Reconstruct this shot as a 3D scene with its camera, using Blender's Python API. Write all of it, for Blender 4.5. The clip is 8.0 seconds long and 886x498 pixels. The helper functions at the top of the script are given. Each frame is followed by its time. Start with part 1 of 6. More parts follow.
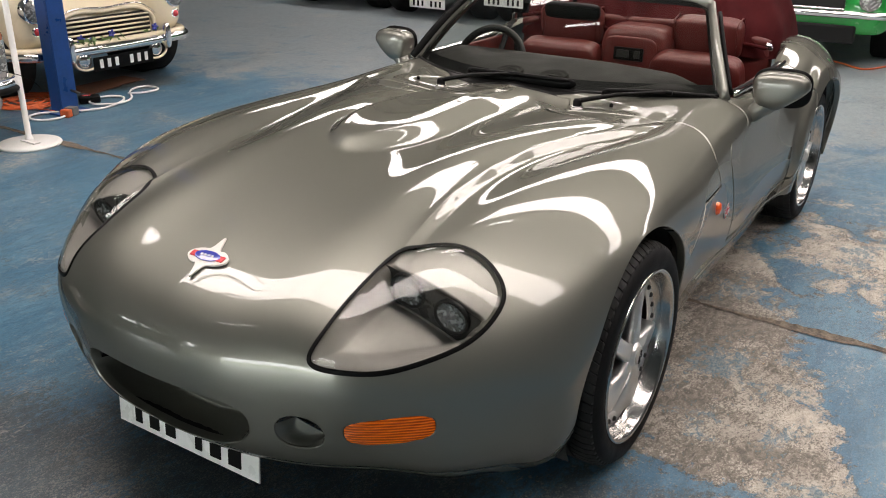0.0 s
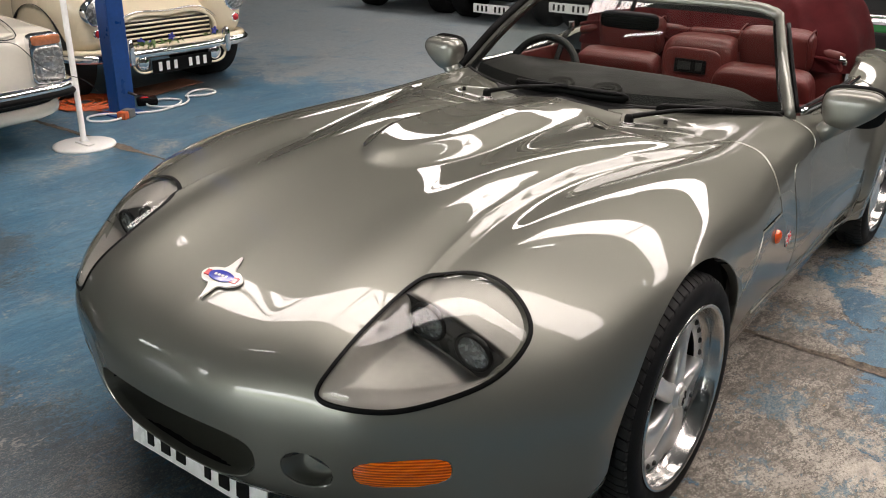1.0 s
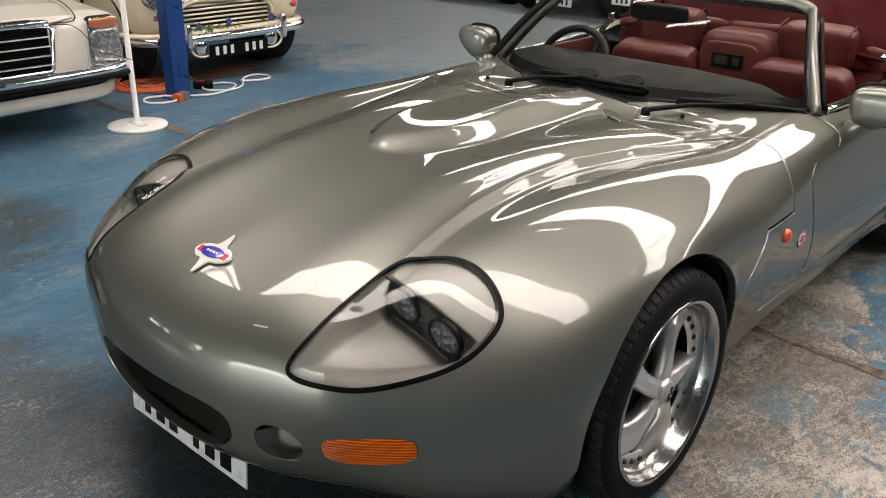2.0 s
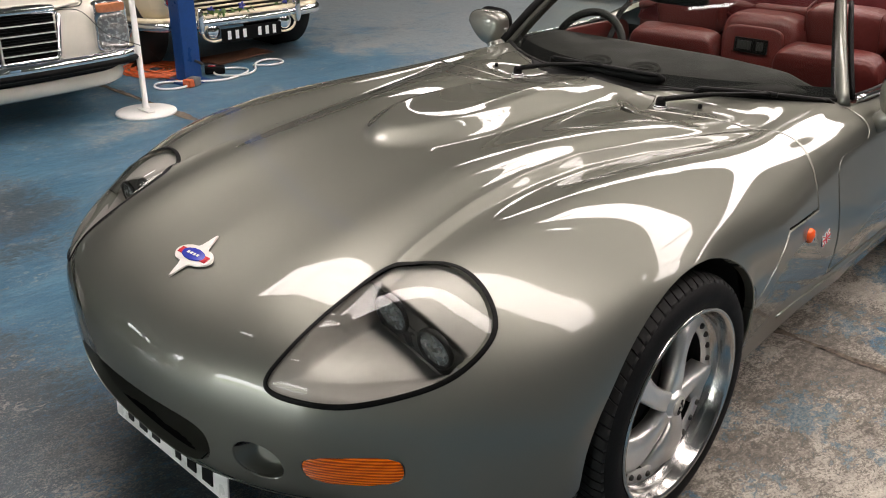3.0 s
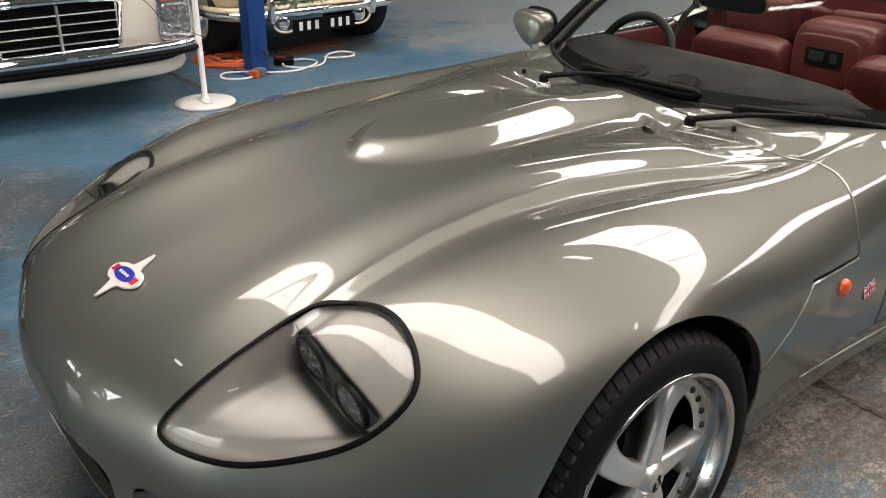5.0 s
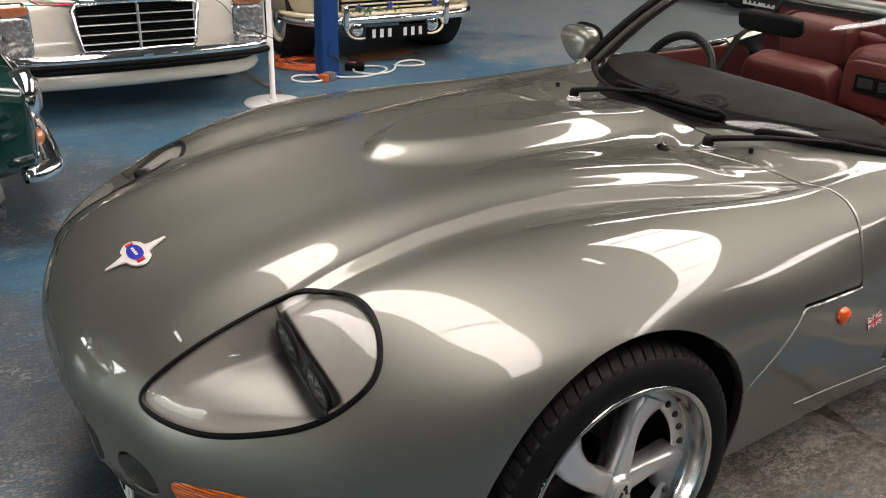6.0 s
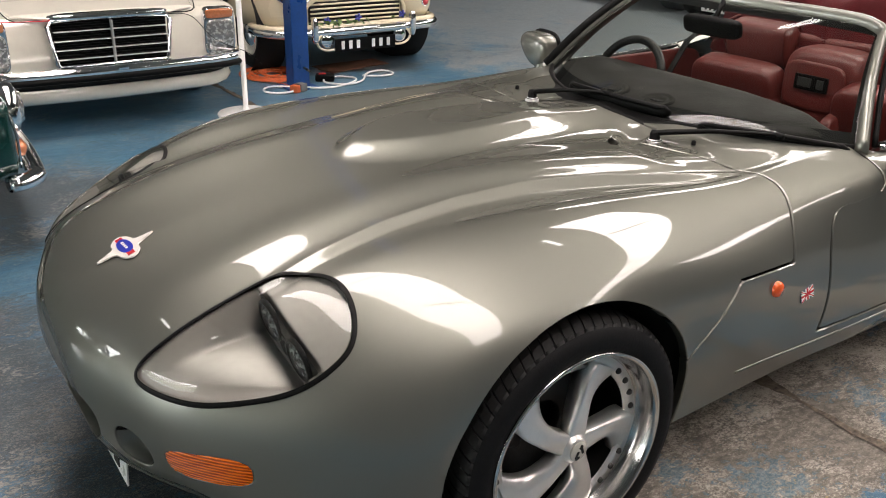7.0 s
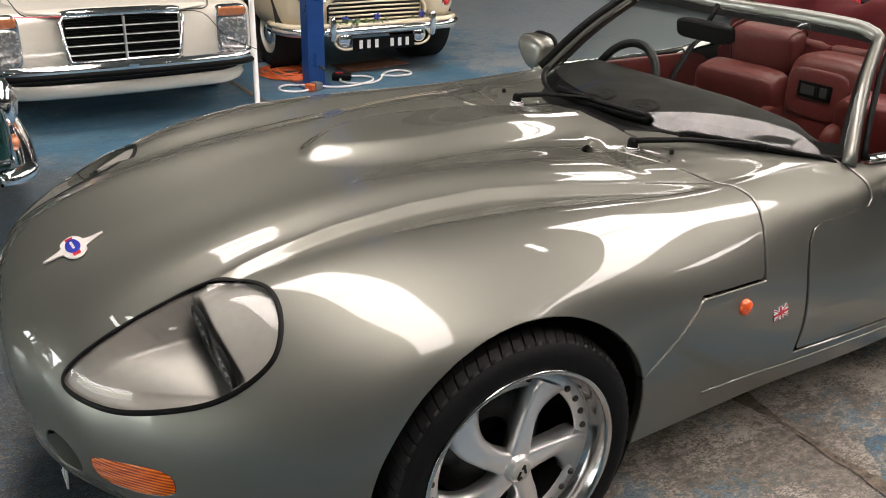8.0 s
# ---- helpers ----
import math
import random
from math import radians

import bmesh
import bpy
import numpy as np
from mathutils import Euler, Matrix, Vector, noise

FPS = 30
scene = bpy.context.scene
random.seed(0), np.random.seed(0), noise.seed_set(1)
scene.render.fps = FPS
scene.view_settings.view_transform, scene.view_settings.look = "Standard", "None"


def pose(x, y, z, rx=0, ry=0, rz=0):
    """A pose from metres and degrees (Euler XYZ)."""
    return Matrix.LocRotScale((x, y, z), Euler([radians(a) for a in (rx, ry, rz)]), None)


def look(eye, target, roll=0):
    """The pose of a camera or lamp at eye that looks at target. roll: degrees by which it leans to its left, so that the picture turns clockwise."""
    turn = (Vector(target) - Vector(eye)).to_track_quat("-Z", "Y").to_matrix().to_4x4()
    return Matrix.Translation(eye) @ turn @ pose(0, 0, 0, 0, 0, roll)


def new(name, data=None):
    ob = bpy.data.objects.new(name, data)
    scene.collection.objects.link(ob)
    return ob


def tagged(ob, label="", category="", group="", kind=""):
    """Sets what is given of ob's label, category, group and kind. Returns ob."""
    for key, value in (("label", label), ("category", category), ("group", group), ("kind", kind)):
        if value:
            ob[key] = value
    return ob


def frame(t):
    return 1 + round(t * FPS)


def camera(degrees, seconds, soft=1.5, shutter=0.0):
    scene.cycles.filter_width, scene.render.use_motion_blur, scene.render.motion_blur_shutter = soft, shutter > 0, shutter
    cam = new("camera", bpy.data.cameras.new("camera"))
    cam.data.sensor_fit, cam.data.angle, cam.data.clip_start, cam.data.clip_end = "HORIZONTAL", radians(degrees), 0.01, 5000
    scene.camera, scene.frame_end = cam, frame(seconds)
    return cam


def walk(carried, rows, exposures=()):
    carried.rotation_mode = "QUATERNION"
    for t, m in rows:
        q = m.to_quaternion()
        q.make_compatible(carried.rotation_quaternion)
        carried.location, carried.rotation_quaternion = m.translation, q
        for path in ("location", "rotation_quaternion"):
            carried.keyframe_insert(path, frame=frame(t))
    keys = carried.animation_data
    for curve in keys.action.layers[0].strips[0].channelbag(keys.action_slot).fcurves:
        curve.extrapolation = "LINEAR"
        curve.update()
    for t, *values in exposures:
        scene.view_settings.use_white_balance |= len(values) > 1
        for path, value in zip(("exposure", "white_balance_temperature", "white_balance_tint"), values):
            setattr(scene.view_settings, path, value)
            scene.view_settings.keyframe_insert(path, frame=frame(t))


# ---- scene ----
cam = camera(53.8, 8.0, 1.0)
METRES, EYE, TILT, LEAN, TURN = 1.65, 1.535, 0.0, 0.0, 0.0
ROWS = [
    (0.0, 0.0, 0.0, 0.0, 0.23, -22.68, -0.56),
    (0.5, 0.0334, 0.0569, -0.0072, 2.99, -22.91, -0.77),
    (1.0, 0.0514, 0.0984, -0.0041, 4.76, -22.45, -0.56),
    (1.5, 0.1161, 0.0989, -0.0043, 7.45, -22.68, -1.04),
    (2.0, 0.1763, 0.0974, -0.0056, 9.82, -23.06, -0.83),
    (2.2, 0.1791, 0.1114, -0.0079, 10.20, -23.53, -0.57),
    (3.3, 0.2410, 0.2113, -0.0112, 12.85, -24.27, -0.55),
    (3.5, 0.2843, 0.22, -0.0077, 14.47, -24.19, -0.84),
    (4.0, 0.3462, 0.2503, -0.0078, 16.99, -24.47, -1.34),
    (4.5, 0.3469, 0.3306, -0.0152, 18.33, -24.86, -0.41),
    (4.7, 0.3467, 0.3617, -0.0151, 18.39, -24.94, -0.20),
    (5.8, 0.4613, 0.4069, -0.0142, 24.12, -24.28, -1.96),
    (6.0, 0.4876, 0.3975, -0.0127, 25.44, -24.13, -1.69),
    (6.5, 0.5136, 0.3393, -0.0088, 25.6, -23.52, -1.0),
    (7.0, 0.5439, 0.2999, -0.0031, 23.34, -23.31, -1.1),
    (7.5, 0.5738, 0.3311, -0.0065, 22.98, -23.53, -1.05),
    (8.0, 0.6459, 0.3918, -0.0036, 26.33, -23.4, -1.32),
]

walk(cam, [(t, pose(0, 0, EYE, TILT, LEAN, TURN) @ pose(METRES * x, METRES * y, METRES * z, 90 + pitch, roll, yaw)) for t, x, y, z, yaw, pitch, roll in ROWS], [(0.0, 0.0), (2.0, 0.0), (3.5, 0.1), (4.5, 0.1), (6.0, 0.0), (6.5, 0.0), (7.0, 0.18), (8.0, 0.18)])
scene.view_settings.exposure = 0.0

# ---- world and light ----
world = bpy.data.worlds.new("sky")
scene.world = world
world.use_nodes = True
wn = world.node_tree.nodes
sky = wn.new("ShaderNodeTexSky")
sky.sky_type = "NISHITA"
sky.sun_disc = False
sky.sun_elevation, sky.sun_rotation = radians(40), radians(200)
world.node_tree.links.new(sky.outputs[0], wn["Background"].inputs[0])
wn["Background"].inputs[1].default_value = 0.1

# the show car's own axes: rearwards, to its left, and the point on the floor under the front axle
HEAD = radians(57.5)
REAR = Vector((math.cos(HEAD), math.sin(HEAD), 0))
LEFT = Vector((math.sin(HEAD), -math.cos(HEAD), 0))
BASE = REAR * 2.0786 + LEFT * -1.58
HALL = Matrix(((-REAR.x, LEFT.x, 0, BASE.x), (-REAR.y, LEFT.y, 0, BASE.y), (0, 0, 1, 0), (0, 0, 0, 1)))


def at_hall(u, v, z=0.0, turn=0.0):
    """A pose in the hall: u rearwards along the show car, v to its left; turn 0 heads as the show car does."""
    return HALL @ pose(-u, v, z, 0, 0, turn)


# ---- materials ----
def node_material(name, colour, rough=0.5, metal=0.0, coat=0.0, spec=0.5, **more):
    m = bpy.data.materials.new(name)
    m.use_nodes = True
    b = m.node_tree.nodes["Principled BSDF"]
    b.inputs["Base Color"].default_value = (*colour, 1)
    b.inputs["Roughness"].default_value = rough
    b.inputs["Metallic"].default_value = metal
    b.inputs["Coat Weight"].default_value = coat
    b.inputs["Coat Roughness"].default_value = 0.02
    b.inputs["Specular IOR Level"].default_value = spec
    for key, value in more.items():
        b.inputs[key.replace("_", " ")].default_value = value
    return m


def varied(m, scale=8.0, amount=0.2, bump=0.0, bump_scale=60.0, rough_amount=0.1, detail=6.0):
    """Two scales of variation in colour and roughness, and a fine relief."""
    t = m.node_tree
    n, l = t.nodes, t.links
    b = n["Principled BSDF"]
    co = n.new("ShaderNodeTexCoord")
    big = n.new("ShaderNodeTexNoise")
    big.inputs["Scale"].default_value, big.inputs["Detail"].default_value = scale, detail
    fine = n.new("ShaderNodeTexNoise")
    fine.inputs["Scale"].default_value, fine.inputs["Detail"].default_value = bump_scale, 4
    for x in (big, fine):
        l.new(co.outputs["Object"], x.inputs["Vector"])
    mix = n.new("ShaderNodeMixRGB")
    mix.blend_type = "MULTIPLY"
    mix.inputs[0].default_value = 1
    mix.inputs[1].default_value = b.inputs["Base Color"].default_value
    ramp = n.new("ShaderNodeMapRange")
    ramp.inputs["From Min"].default_value, ramp.inputs["From Max"].default_value = 0.3, 0.7
    ramp.inputs["To Min"].default_value, ramp.inputs["To Max"].default_value = 1 - amount, 1 + amount
    add = n.new("ShaderNodeMath")
    add.operation = "MULTIPLY_ADD"
    add.inputs[1].default_value, add.inputs[2].default_value = 0.35, 0.0
    l.new(fine.outputs[0], add.inputs[0])
    tot = n.new("ShaderNodeMath")
    tot.operation = "MULTIPLY_ADD"
    tot.inputs[1].default_value = 0.65
    l.new(big.outputs[0], tot.inputs[0])
    l.new(add.outputs[0], tot.inputs[2])
    l.new(tot.outputs[0], ramp.inputs["Value"])
    l.new(ramp.outputs[0], mix.inputs[2])
    l.new(mix.outputs[0], b.inputs["Base Color"])
    if rough_amount:
        rr = n.new("ShaderNodeMapRange")
        base = b.inputs["Roughness"].default_value
        rr.inputs["From Min"].default_value, rr.inputs["From Max"].default_value = 0.3, 0.7
        rr.inputs["To Min"].default_value, rr.inputs["To Max"].default_value = max(0.02, base - rough_amount), min(1, base + rough_amount)
        l.new(big.outputs[0], rr.inputs["Value"])
        l.new(rr.outputs[0], b.inputs["Roughness"])
    if bump:
        bp = n.new("ShaderNodeBump")
        bp.inputs["Strength"].default_value, bp.inputs["Distance"].default_value = 1.0, bump
        l.new(fine.outputs[0], bp.inputs["Height"])
        l.new(bp.outputs[0], b.inputs["Normal"])
    return m


PAINT = varied(node_material("grey_green_metallic_paint", (0.200, 0.200, 0.173), 0.47, 0.84, 1.0, 0.3, Coat_IOR=1.48, Specular_Tint=(0.12, 0.125, 0.11, 1)), 1.5, 0.05, 0, 700, 0.03)
BLACK = node_material("black_rubber", (0.0035, 0.0035, 0.0035), 0.5, 0, 0, 0.11)
TYRE = varied(node_material("tyre_rubber", (0.0085, 0.0085, 0.009), 0.60, 0, 0, 0.09), 12, 0.3, 0.0006, 150)
# paler copy of the rubber, so the grooves between blocks read as shaded
TREAD = varied(node_material("tyre_tread", (0.012, 0.0118, 0.0115), 0.6, 0, 0, 0.25), 14, 0.3, 0.0005, 160)
# near-black for undersides and ducts, and for shade in arches and gaps
DARK = node_material("dark_part_and_shade", (0.01, 0.01, 0.01), 0.9)
CHROME = node_material("chrome", (0.85, 0.85, 0.86), 0.06, 1.0)
ALLOY = varied(node_material("silver_alloy", (0.72, 0.71, 0.69), 0.36, 0.80), 20, 0.05, 0, 90, 0.05)
RED = varied(node_material("oxblood_leather", (0.108, 0.0195, 0.0165), 0.42, 0, 0, 0.42), 9, 0.16, 0.0028, 60, 0.08)
CLOTH = varied(node_material("burgundy_cloth", (0.058, 0.0090, 0.0100), 0.95, 0, 0, 0.1), 14, 0.25, 0.001, 300, 0.05)


def ribbed_lens():
    m = node_material("amber_lens", (0.95, 0.21, 0.008), 0.25, 0, 0.35, 0.3)
    n, l = m.node_tree.nodes, m.node_tree.links
    w = n.new("ShaderNodeTexWave")
    w.bands_direction = "Z"
    w.inputs["Scale"].default_value, w.inputs["Distortion"].default_value = 42, 0.4
    co = n.new("ShaderNodeTexCoord")
    l.new(co.outputs["Object"], w.inputs["Vector"])
    # rib shading put into the colour: dark troughs, bright crests
    r = n.new("ShaderNodeMixRGB")
    r.inputs[1].default_value, r.inputs[2].default_value = (0.42, 0.045, 0.002, 1), (0.98, 0.20, 0.006, 1)
    l.new(w.outputs["Fac"], r.inputs[0])
    l.new(r.outputs[0], m.node_tree.nodes["Principled BSDF"].inputs["Base Color"])
    bp = n.new("ShaderNodeBump")
    bp.inputs["Distance"].default_value = 0.002
    l.new(w.outputs["Fac"], bp.inputs["Height"])
    l.new(bp.outputs[0], m.node_tree.nodes["Principled BSDF"].inputs["Normal"])
    return m


ORANGE = ribbed_lens()
CREAM = varied(node_material("cream_paint", (0.75, 0.66, 0.48), 0.25, 0, 0.6), 3, 0.05, 0, 40, 0.05)
WHITE = varied(node_material("white_paint", (0.78, 0.77, 0.74), 0.4), 6, 0.05, 0, 50, 0.1)
IVORY = varied(node_material("ivory_paint", (0.76, 0.72, 0.62), 0.2, 0, 0.8), 3, 0.04, 0, 40, 0.05)
BLUE = varied(node_material("blue_steel_paint", (0.010, 0.052, 0.205), 0.35), 8, 0.2, 0.0004, 60, 0.1)
GREEN = varied(node_material("racing_green_paint", (0.006, 0.035, 0.03), 0.15, 0, 1.0), 4, 0.1)


def floor_material():
    m = bpy.data.materials.new("worn_blue_floor_paint")
    m.use_nodes = True
    t = m.node_tree
    n, l = t.nodes, t.links
    b = n["Principled BSDF"]
    co = n.new("ShaderNodeTexCoord").outputs["Object"]

    def noise(scale, detail, rough, distort=0.0, stretch=None):
        x = n.new("ShaderNodeTexNoise")
        x.inputs["Scale"].default_value, x.inputs["Detail"].default_value = scale, detail
        x.inputs["Roughness"].default_value, x.inputs["Distortion"].default_value = rough, distort
        if stretch:
            mp = n.new("ShaderNodeMapping")
            mp.inputs["Scale"].default_value = stretch
            mp.inputs["Rotation"].default_value = (0, 0, 0.5)
            l.new(co, mp.inputs["Vector"])
            l.new(mp.outputs[0], x.inputs["Vector"])
        else:
            l.new(co, x.inputs["Vector"])
        return x.outputs[0]

    def calc(op, a, c, d=None):
        x = n.new("ShaderNodeMath")
        x.operation = op
        for i, q in enumerate((a, c, d)):
            if q is None:
                continue
            if isinstance(q, (int, float)):
                x.inputs[i].default_value = q
            else:
                l.new(q, x.inputs[i])
        return x.outputs[0]

    def ramp(value, lo, hi, to_lo=0.0, to_hi=1.0):
        x = n.new("ShaderNodeMapRange")
        x.interpolation_type = "SMOOTHSTEP"
        for k, q in (("From Min", lo), ("From Max", hi), ("To Min", to_lo), ("To Max", to_hi)):
            x.inputs[k].default_value = q
        l.new(value, x.inputs["Value"])
        return x.outputs[0]

    def mix(f, a, c):
        x = n.new("ShaderNodeMixRGB")
        for i, q in enumerate((f, a, c)):
            if isinstance(q, (int, float)):
                x.inputs[i].default_value = q
            elif isinstance(q, tuple):
                x.inputs[i].default_value = (*q, 1)
            else:
                l.new(q, x.inputs[i])
        return x.outputs[0]

    def worn(u, v, radius, amount):
        x = n.new("ShaderNodeVectorMath")
        x.operation = "DISTANCE"
        l.new(co, x.inputs[0])
        x.inputs[1].default_value = (2 - u, v + 3, 0)
        return ramp(x.outputs["Value"], radius * 0.35, radius, amount, 0.0)

    parts = n.new("ShaderNodeSeparateXYZ")
    l.new(co, parts.inputs[0])
    u, v = calc("SUBTRACT", 2.0, parts.outputs[0]), calc("SUBTRACT", parts.outputs[1], 3.0)
    mid, fine, grit = noise(5.0, 15, 0.72, 0.4), noise(30, 8, 0.72, 0.6, (1.0, 1.7, 1)), noise(150, 6, 0.7)
    flecks = noise(75, 6, 0.7, 0.4, (1.0, 1.4, 1))
    streak = noise(2.4, 15, 0.72, 0.6, (0.45, 2.2, 1))

    def blobs(*spots):
        out = None
        for spot in spots:
            w = worn(*spot, 1.0)
            out = w if out is None else calc("MAXIMUM", out, w)
        return out

    def around(x, size):
        return calc("MULTIPLY", calc("SUBTRACT", x, 0.5), size)

    # bare concrete beside the car, ending along a slanting line
    rough_edge = calc("ADD", around(mid, 0.75), calc("ADD", around(fine, 0.30), around(flecks, 0.12)))
    outer = calc("SUBTRACT", calc("SUBTRACT", 1.56, calc("MULTIPLY", u, 0.40)), v)
    inner = calc("MAXIMUM", calc("SUBTRACT", u, 0.04), calc("SUBTRACT", v, 1.22))
    band = calc("MINIMUM", calc("MINIMUM", outer, inner), calc("SUBTRACT", 2.3, u))
    band = calc("MINIMUM", band, calc("SUBTRACT", calc("ADD", u, 1.6), calc("MULTIPLY", v, 0.5)))
    band = calc("MINIMUM", calc("MINIMUM", band, calc("ADD", v, 0.5)), calc("ADD", u, 0.12))
    patch = calc("MULTIPLY", calc("SUBTRACT", calc("ADD", u, v), 2.78), 0.35)
    patch = calc("MINIMUM", patch, calc("SUBTRACT", 0.10, calc("MULTIPLY", calc("ABSOLUTE", calc("SUBTRACT", u, 1.9), 0.0), 0.2)))
    patch = calc("MINIMUM", patch, calc("MULTIPLY", calc("SUBTRACT", 2.3, v), 0.35))
    bare = ramp(calc("ADD", calc("MAXIMUM", band, patch), rough_edge), -0.015, 0.03)
    # spots beside the front wheel and sill where dark flakes lie denser
    dark_spots = blobs((0.62, 0.86, 0.55), (0.25, 1.10, 0.35), (1.15, 0.98, 0.42), (1.45, 0.85, 0.22))
    density = calc("ADD", calc("MULTIPLY", dark_spots, 0.075), around(noise(3.2, 8, 0.65, 0.5), 0.42))
    both = calc("ADD", calc("MULTIPLY", fine, 0.6), calc("MULTIPLY", flecks, 0.4))
    gritty = calc("ADD", calc("MULTIPLY", fine, 0.30), calc("ADD", calc("MULTIPLY", noise(105, 6, 0.7, 0.5, (1.0, 1.5, 1)), 0.45), calc("MULTIPLY", flecks, 0.25)))
    flake = ramp(calc("ADD", gritty, density), 0.495, 0.585, 0.0, 0.9)
    pale = mix(ramp(calc("ADD", calc("MULTIPLY", mid, 0.6), calc("MULTIPLY", flecks, 0.4)), 0.38, 0.62), (0.305, 0.275, 0.235), (0.475, 0.435, 0.375))
    soil = mix(flake, pale, mix(ramp(fine, 0.4, 0.6), (0.20, 0.175, 0.145), (0.095, 0.083, 0.07)))
    rest = calc("ADD", around(noise(3.7, 10, 0.7, 0.4), 1.0), around(fine, 0.7))
    soil = mix(ramp(rest, 0.055, 0.12, 0.0, 0.85), soil, mix(ramp(flecks, 0.42, 0.58), (0.075, 0.145, 0.19), (0.21, 0.25, 0.26)))
    soil = mix(ramp(calc("ADD", around(noise(4.6, 6, 0.6), 1.0), around(fine, 0.8)), 0.235, 0.27, 0.0, 0.6), soil, (0.47, 0.33, 0.14))
    # the paint: rubbed, streaked, chipped and dirty, brightened towards the back
    blue = mix(ramp(streak, 0.34, 0.66), (0.034, 0.108, 0.180), (0.090, 0.190, 0.265))
    # random rubbing, plus paleness rising rearwards that stands in for light
    rubbed_and_lit = calc("ADD", around(noise(2.0, 14, 0.75, 0.8), 1.0), ramp(calc("ADD", u, around(mid, 2.0)), 2.4, 4.6, 0.0, 0.22))
    blue = mix(ramp(calc("ADD", rubbed_and_lit, around(fine, 0.35)), 0.04, 0.18, 0.0, 0.8), blue, (0.235, 0.258, 0.258))
    grime = blobs((-1.2, 0.2, 1.5), (-1.5, -0.9, 1.1), (-0.7, -2.4, 0.9), (2.6, -4.6, 0.7), (-0.45, 1.1, 0.6))
    grime = calc("ADD", calc("MULTIPLY", grime, 0.19), around(noise(1.6, 14, 0.75, 0.5), 0.6))
    grime = calc("ADD", grime, calc("ADD", around(both, 0.9), around(streak, 0.35)))
    blue = mix(ramp(grime, 0.04, 0.16, 0.0, 0.85), blue, (0.042, 0.050, 0.054))
    chips = calc("ADD", around(both, 1.0), around(noise(2.3, 10, 0.7, 0.3), 0.75))
    blue = mix(ramp(chips, 0.075, 0.12, 0.0, 0.8), blue, (0.30, 0.285, 0.255))
    blue = mix(ramp(calc("ADD", around(noise(4.4, 8, 0.7), 1.0), around(both, 0.5)), 0.19, 0.25, 0.0, 0.55), blue, (0.20, 0.135, 0.08))
    specks = calc("ADD", calc("MULTIPLY", flecks, 0.55), calc("MULTIPLY", noise(210, 4, 0.6), 0.45))
    dirty = blobs((-1.2, 0.2, 1.5), (-1.5, -0.9, 1.1), (-0.45, 1.1, 0.6))
    blue = mix(ramp(calc("ADD", calc("ADD", specks, around(mid, 0.35)), calc("MULTIPLY", dirty, 0.06)), 0.56, 0.62, 0.0, 0.6), blue, (0.24, 0.235, 0.215))
    blue = mix(ramp(calc("ADD", specks, around(mid, -0.35)), 0.43, 0.36, 0.0, 0.5), blue, (0.035, 0.045, 0.052))
    tone = n.new("ShaderNodeMixRGB")
    tone.blend_type = "MULTIPLY"
    tone.inputs[0].default_value = 1.0
    l.new(mix(bare, blue, soil), tone.inputs[1])
    l.new(ramp(calc("ADD", calc("MULTIPLY", noise(14, 15, 0.8, 0.3, (1.0, 1.9, 1)), 0.6), calc("MULTIPLY", grit, 0.4)), 0.32, 0.68, 0.62, 1.32), tone.inputs[2])
    colour = tone.outputs[0]
    l.new(colour, b.inputs["Base Color"])
    l.new(ramp(bare, 0.0, 1.0, 0.35, 0.75), b.inputs["Roughness"])
    bp = n.new("ShaderNodeBump")
    bp.inputs["Distance"].default_value = 0.0035
    l.new(calc("ADD", calc("MULTIPLY", bare, -0.5), calc("ADD", calc("MULTIPLY", fine, 0.6), calc("MULTIPLY", grit, 0.3))), bp.inputs["Height"])
    l.new(bp.outputs[0], b.inputs["Normal"])
    return m


FLOOR = floor_material()
POLISHED = varied(node_material("polished_alloy", (0.50, 0.49, 0.475), 0.19, 1.0), 20, 0.05, 0, 90, 0.05)
IRON = varied(node_material("cast_iron", (0.07, 0.066, 0.062), 0.5, 0.7), 20, 0.2, 0.0004, 90)
DARKMETAL = node_material("dark_metal", (0.035, 0.035, 0.035), 0.4, 0.7)
BOWL = varied(node_material("silver_lamp_paint", (0.36, 0.34, 0.315), 0.42, 0.30, 0.0, 0.4), 8, 0.10, 0, 60, 0.05)
WIRE = node_material("steel_wire", (0.20, 0.195, 0.185), 0.35, 0.9)
PLATE = varied(node_material("white_plate", (0.80, 0.80, 0.79), 0.3), 12, 0.06, 0, 90)
WHITE_ENAMEL = node_material("white_enamel", (0.78, 0.74, 0.70), 0.2, 0, 0.8)
CAP = node_material("cream_enamel", (0.48, 0.46, 0.41), 0.3, 0, 0.5)
RED_ENAMEL = node_material("red_enamel", (0.55, 0.03, 0.04), 0.2, 0, 0.8)
FLAG_BLUE = node_material("dark_blue_enamel", (0.025, 0.025, 0.07), 0.3)
BLUE_ENAMEL = node_material("blue_enamel", (0.03, 0.04, 0.36), 0.2, 0, 0.8)
REPEATER = node_material("orange_lens", (0.85, 0.10, 0.015), 0.15, 0, 1.0)
DASH = varied(node_material("grey_dash_vinyl", (0.0125, 0.0125, 0.0105), 0.62, 0, 0, 0.25), 10, 0.15, 0.0006, 260, 0.08)
LEATHER = varied(node_material("black_leather", (0.007, 0.007, 0.007), 0.4, 0, 0, 0.3), 20, 0.2, 0.0004, 240)
SCREEN = node_material("grey_display", (0.03, 0.032, 0.03), 0.3)


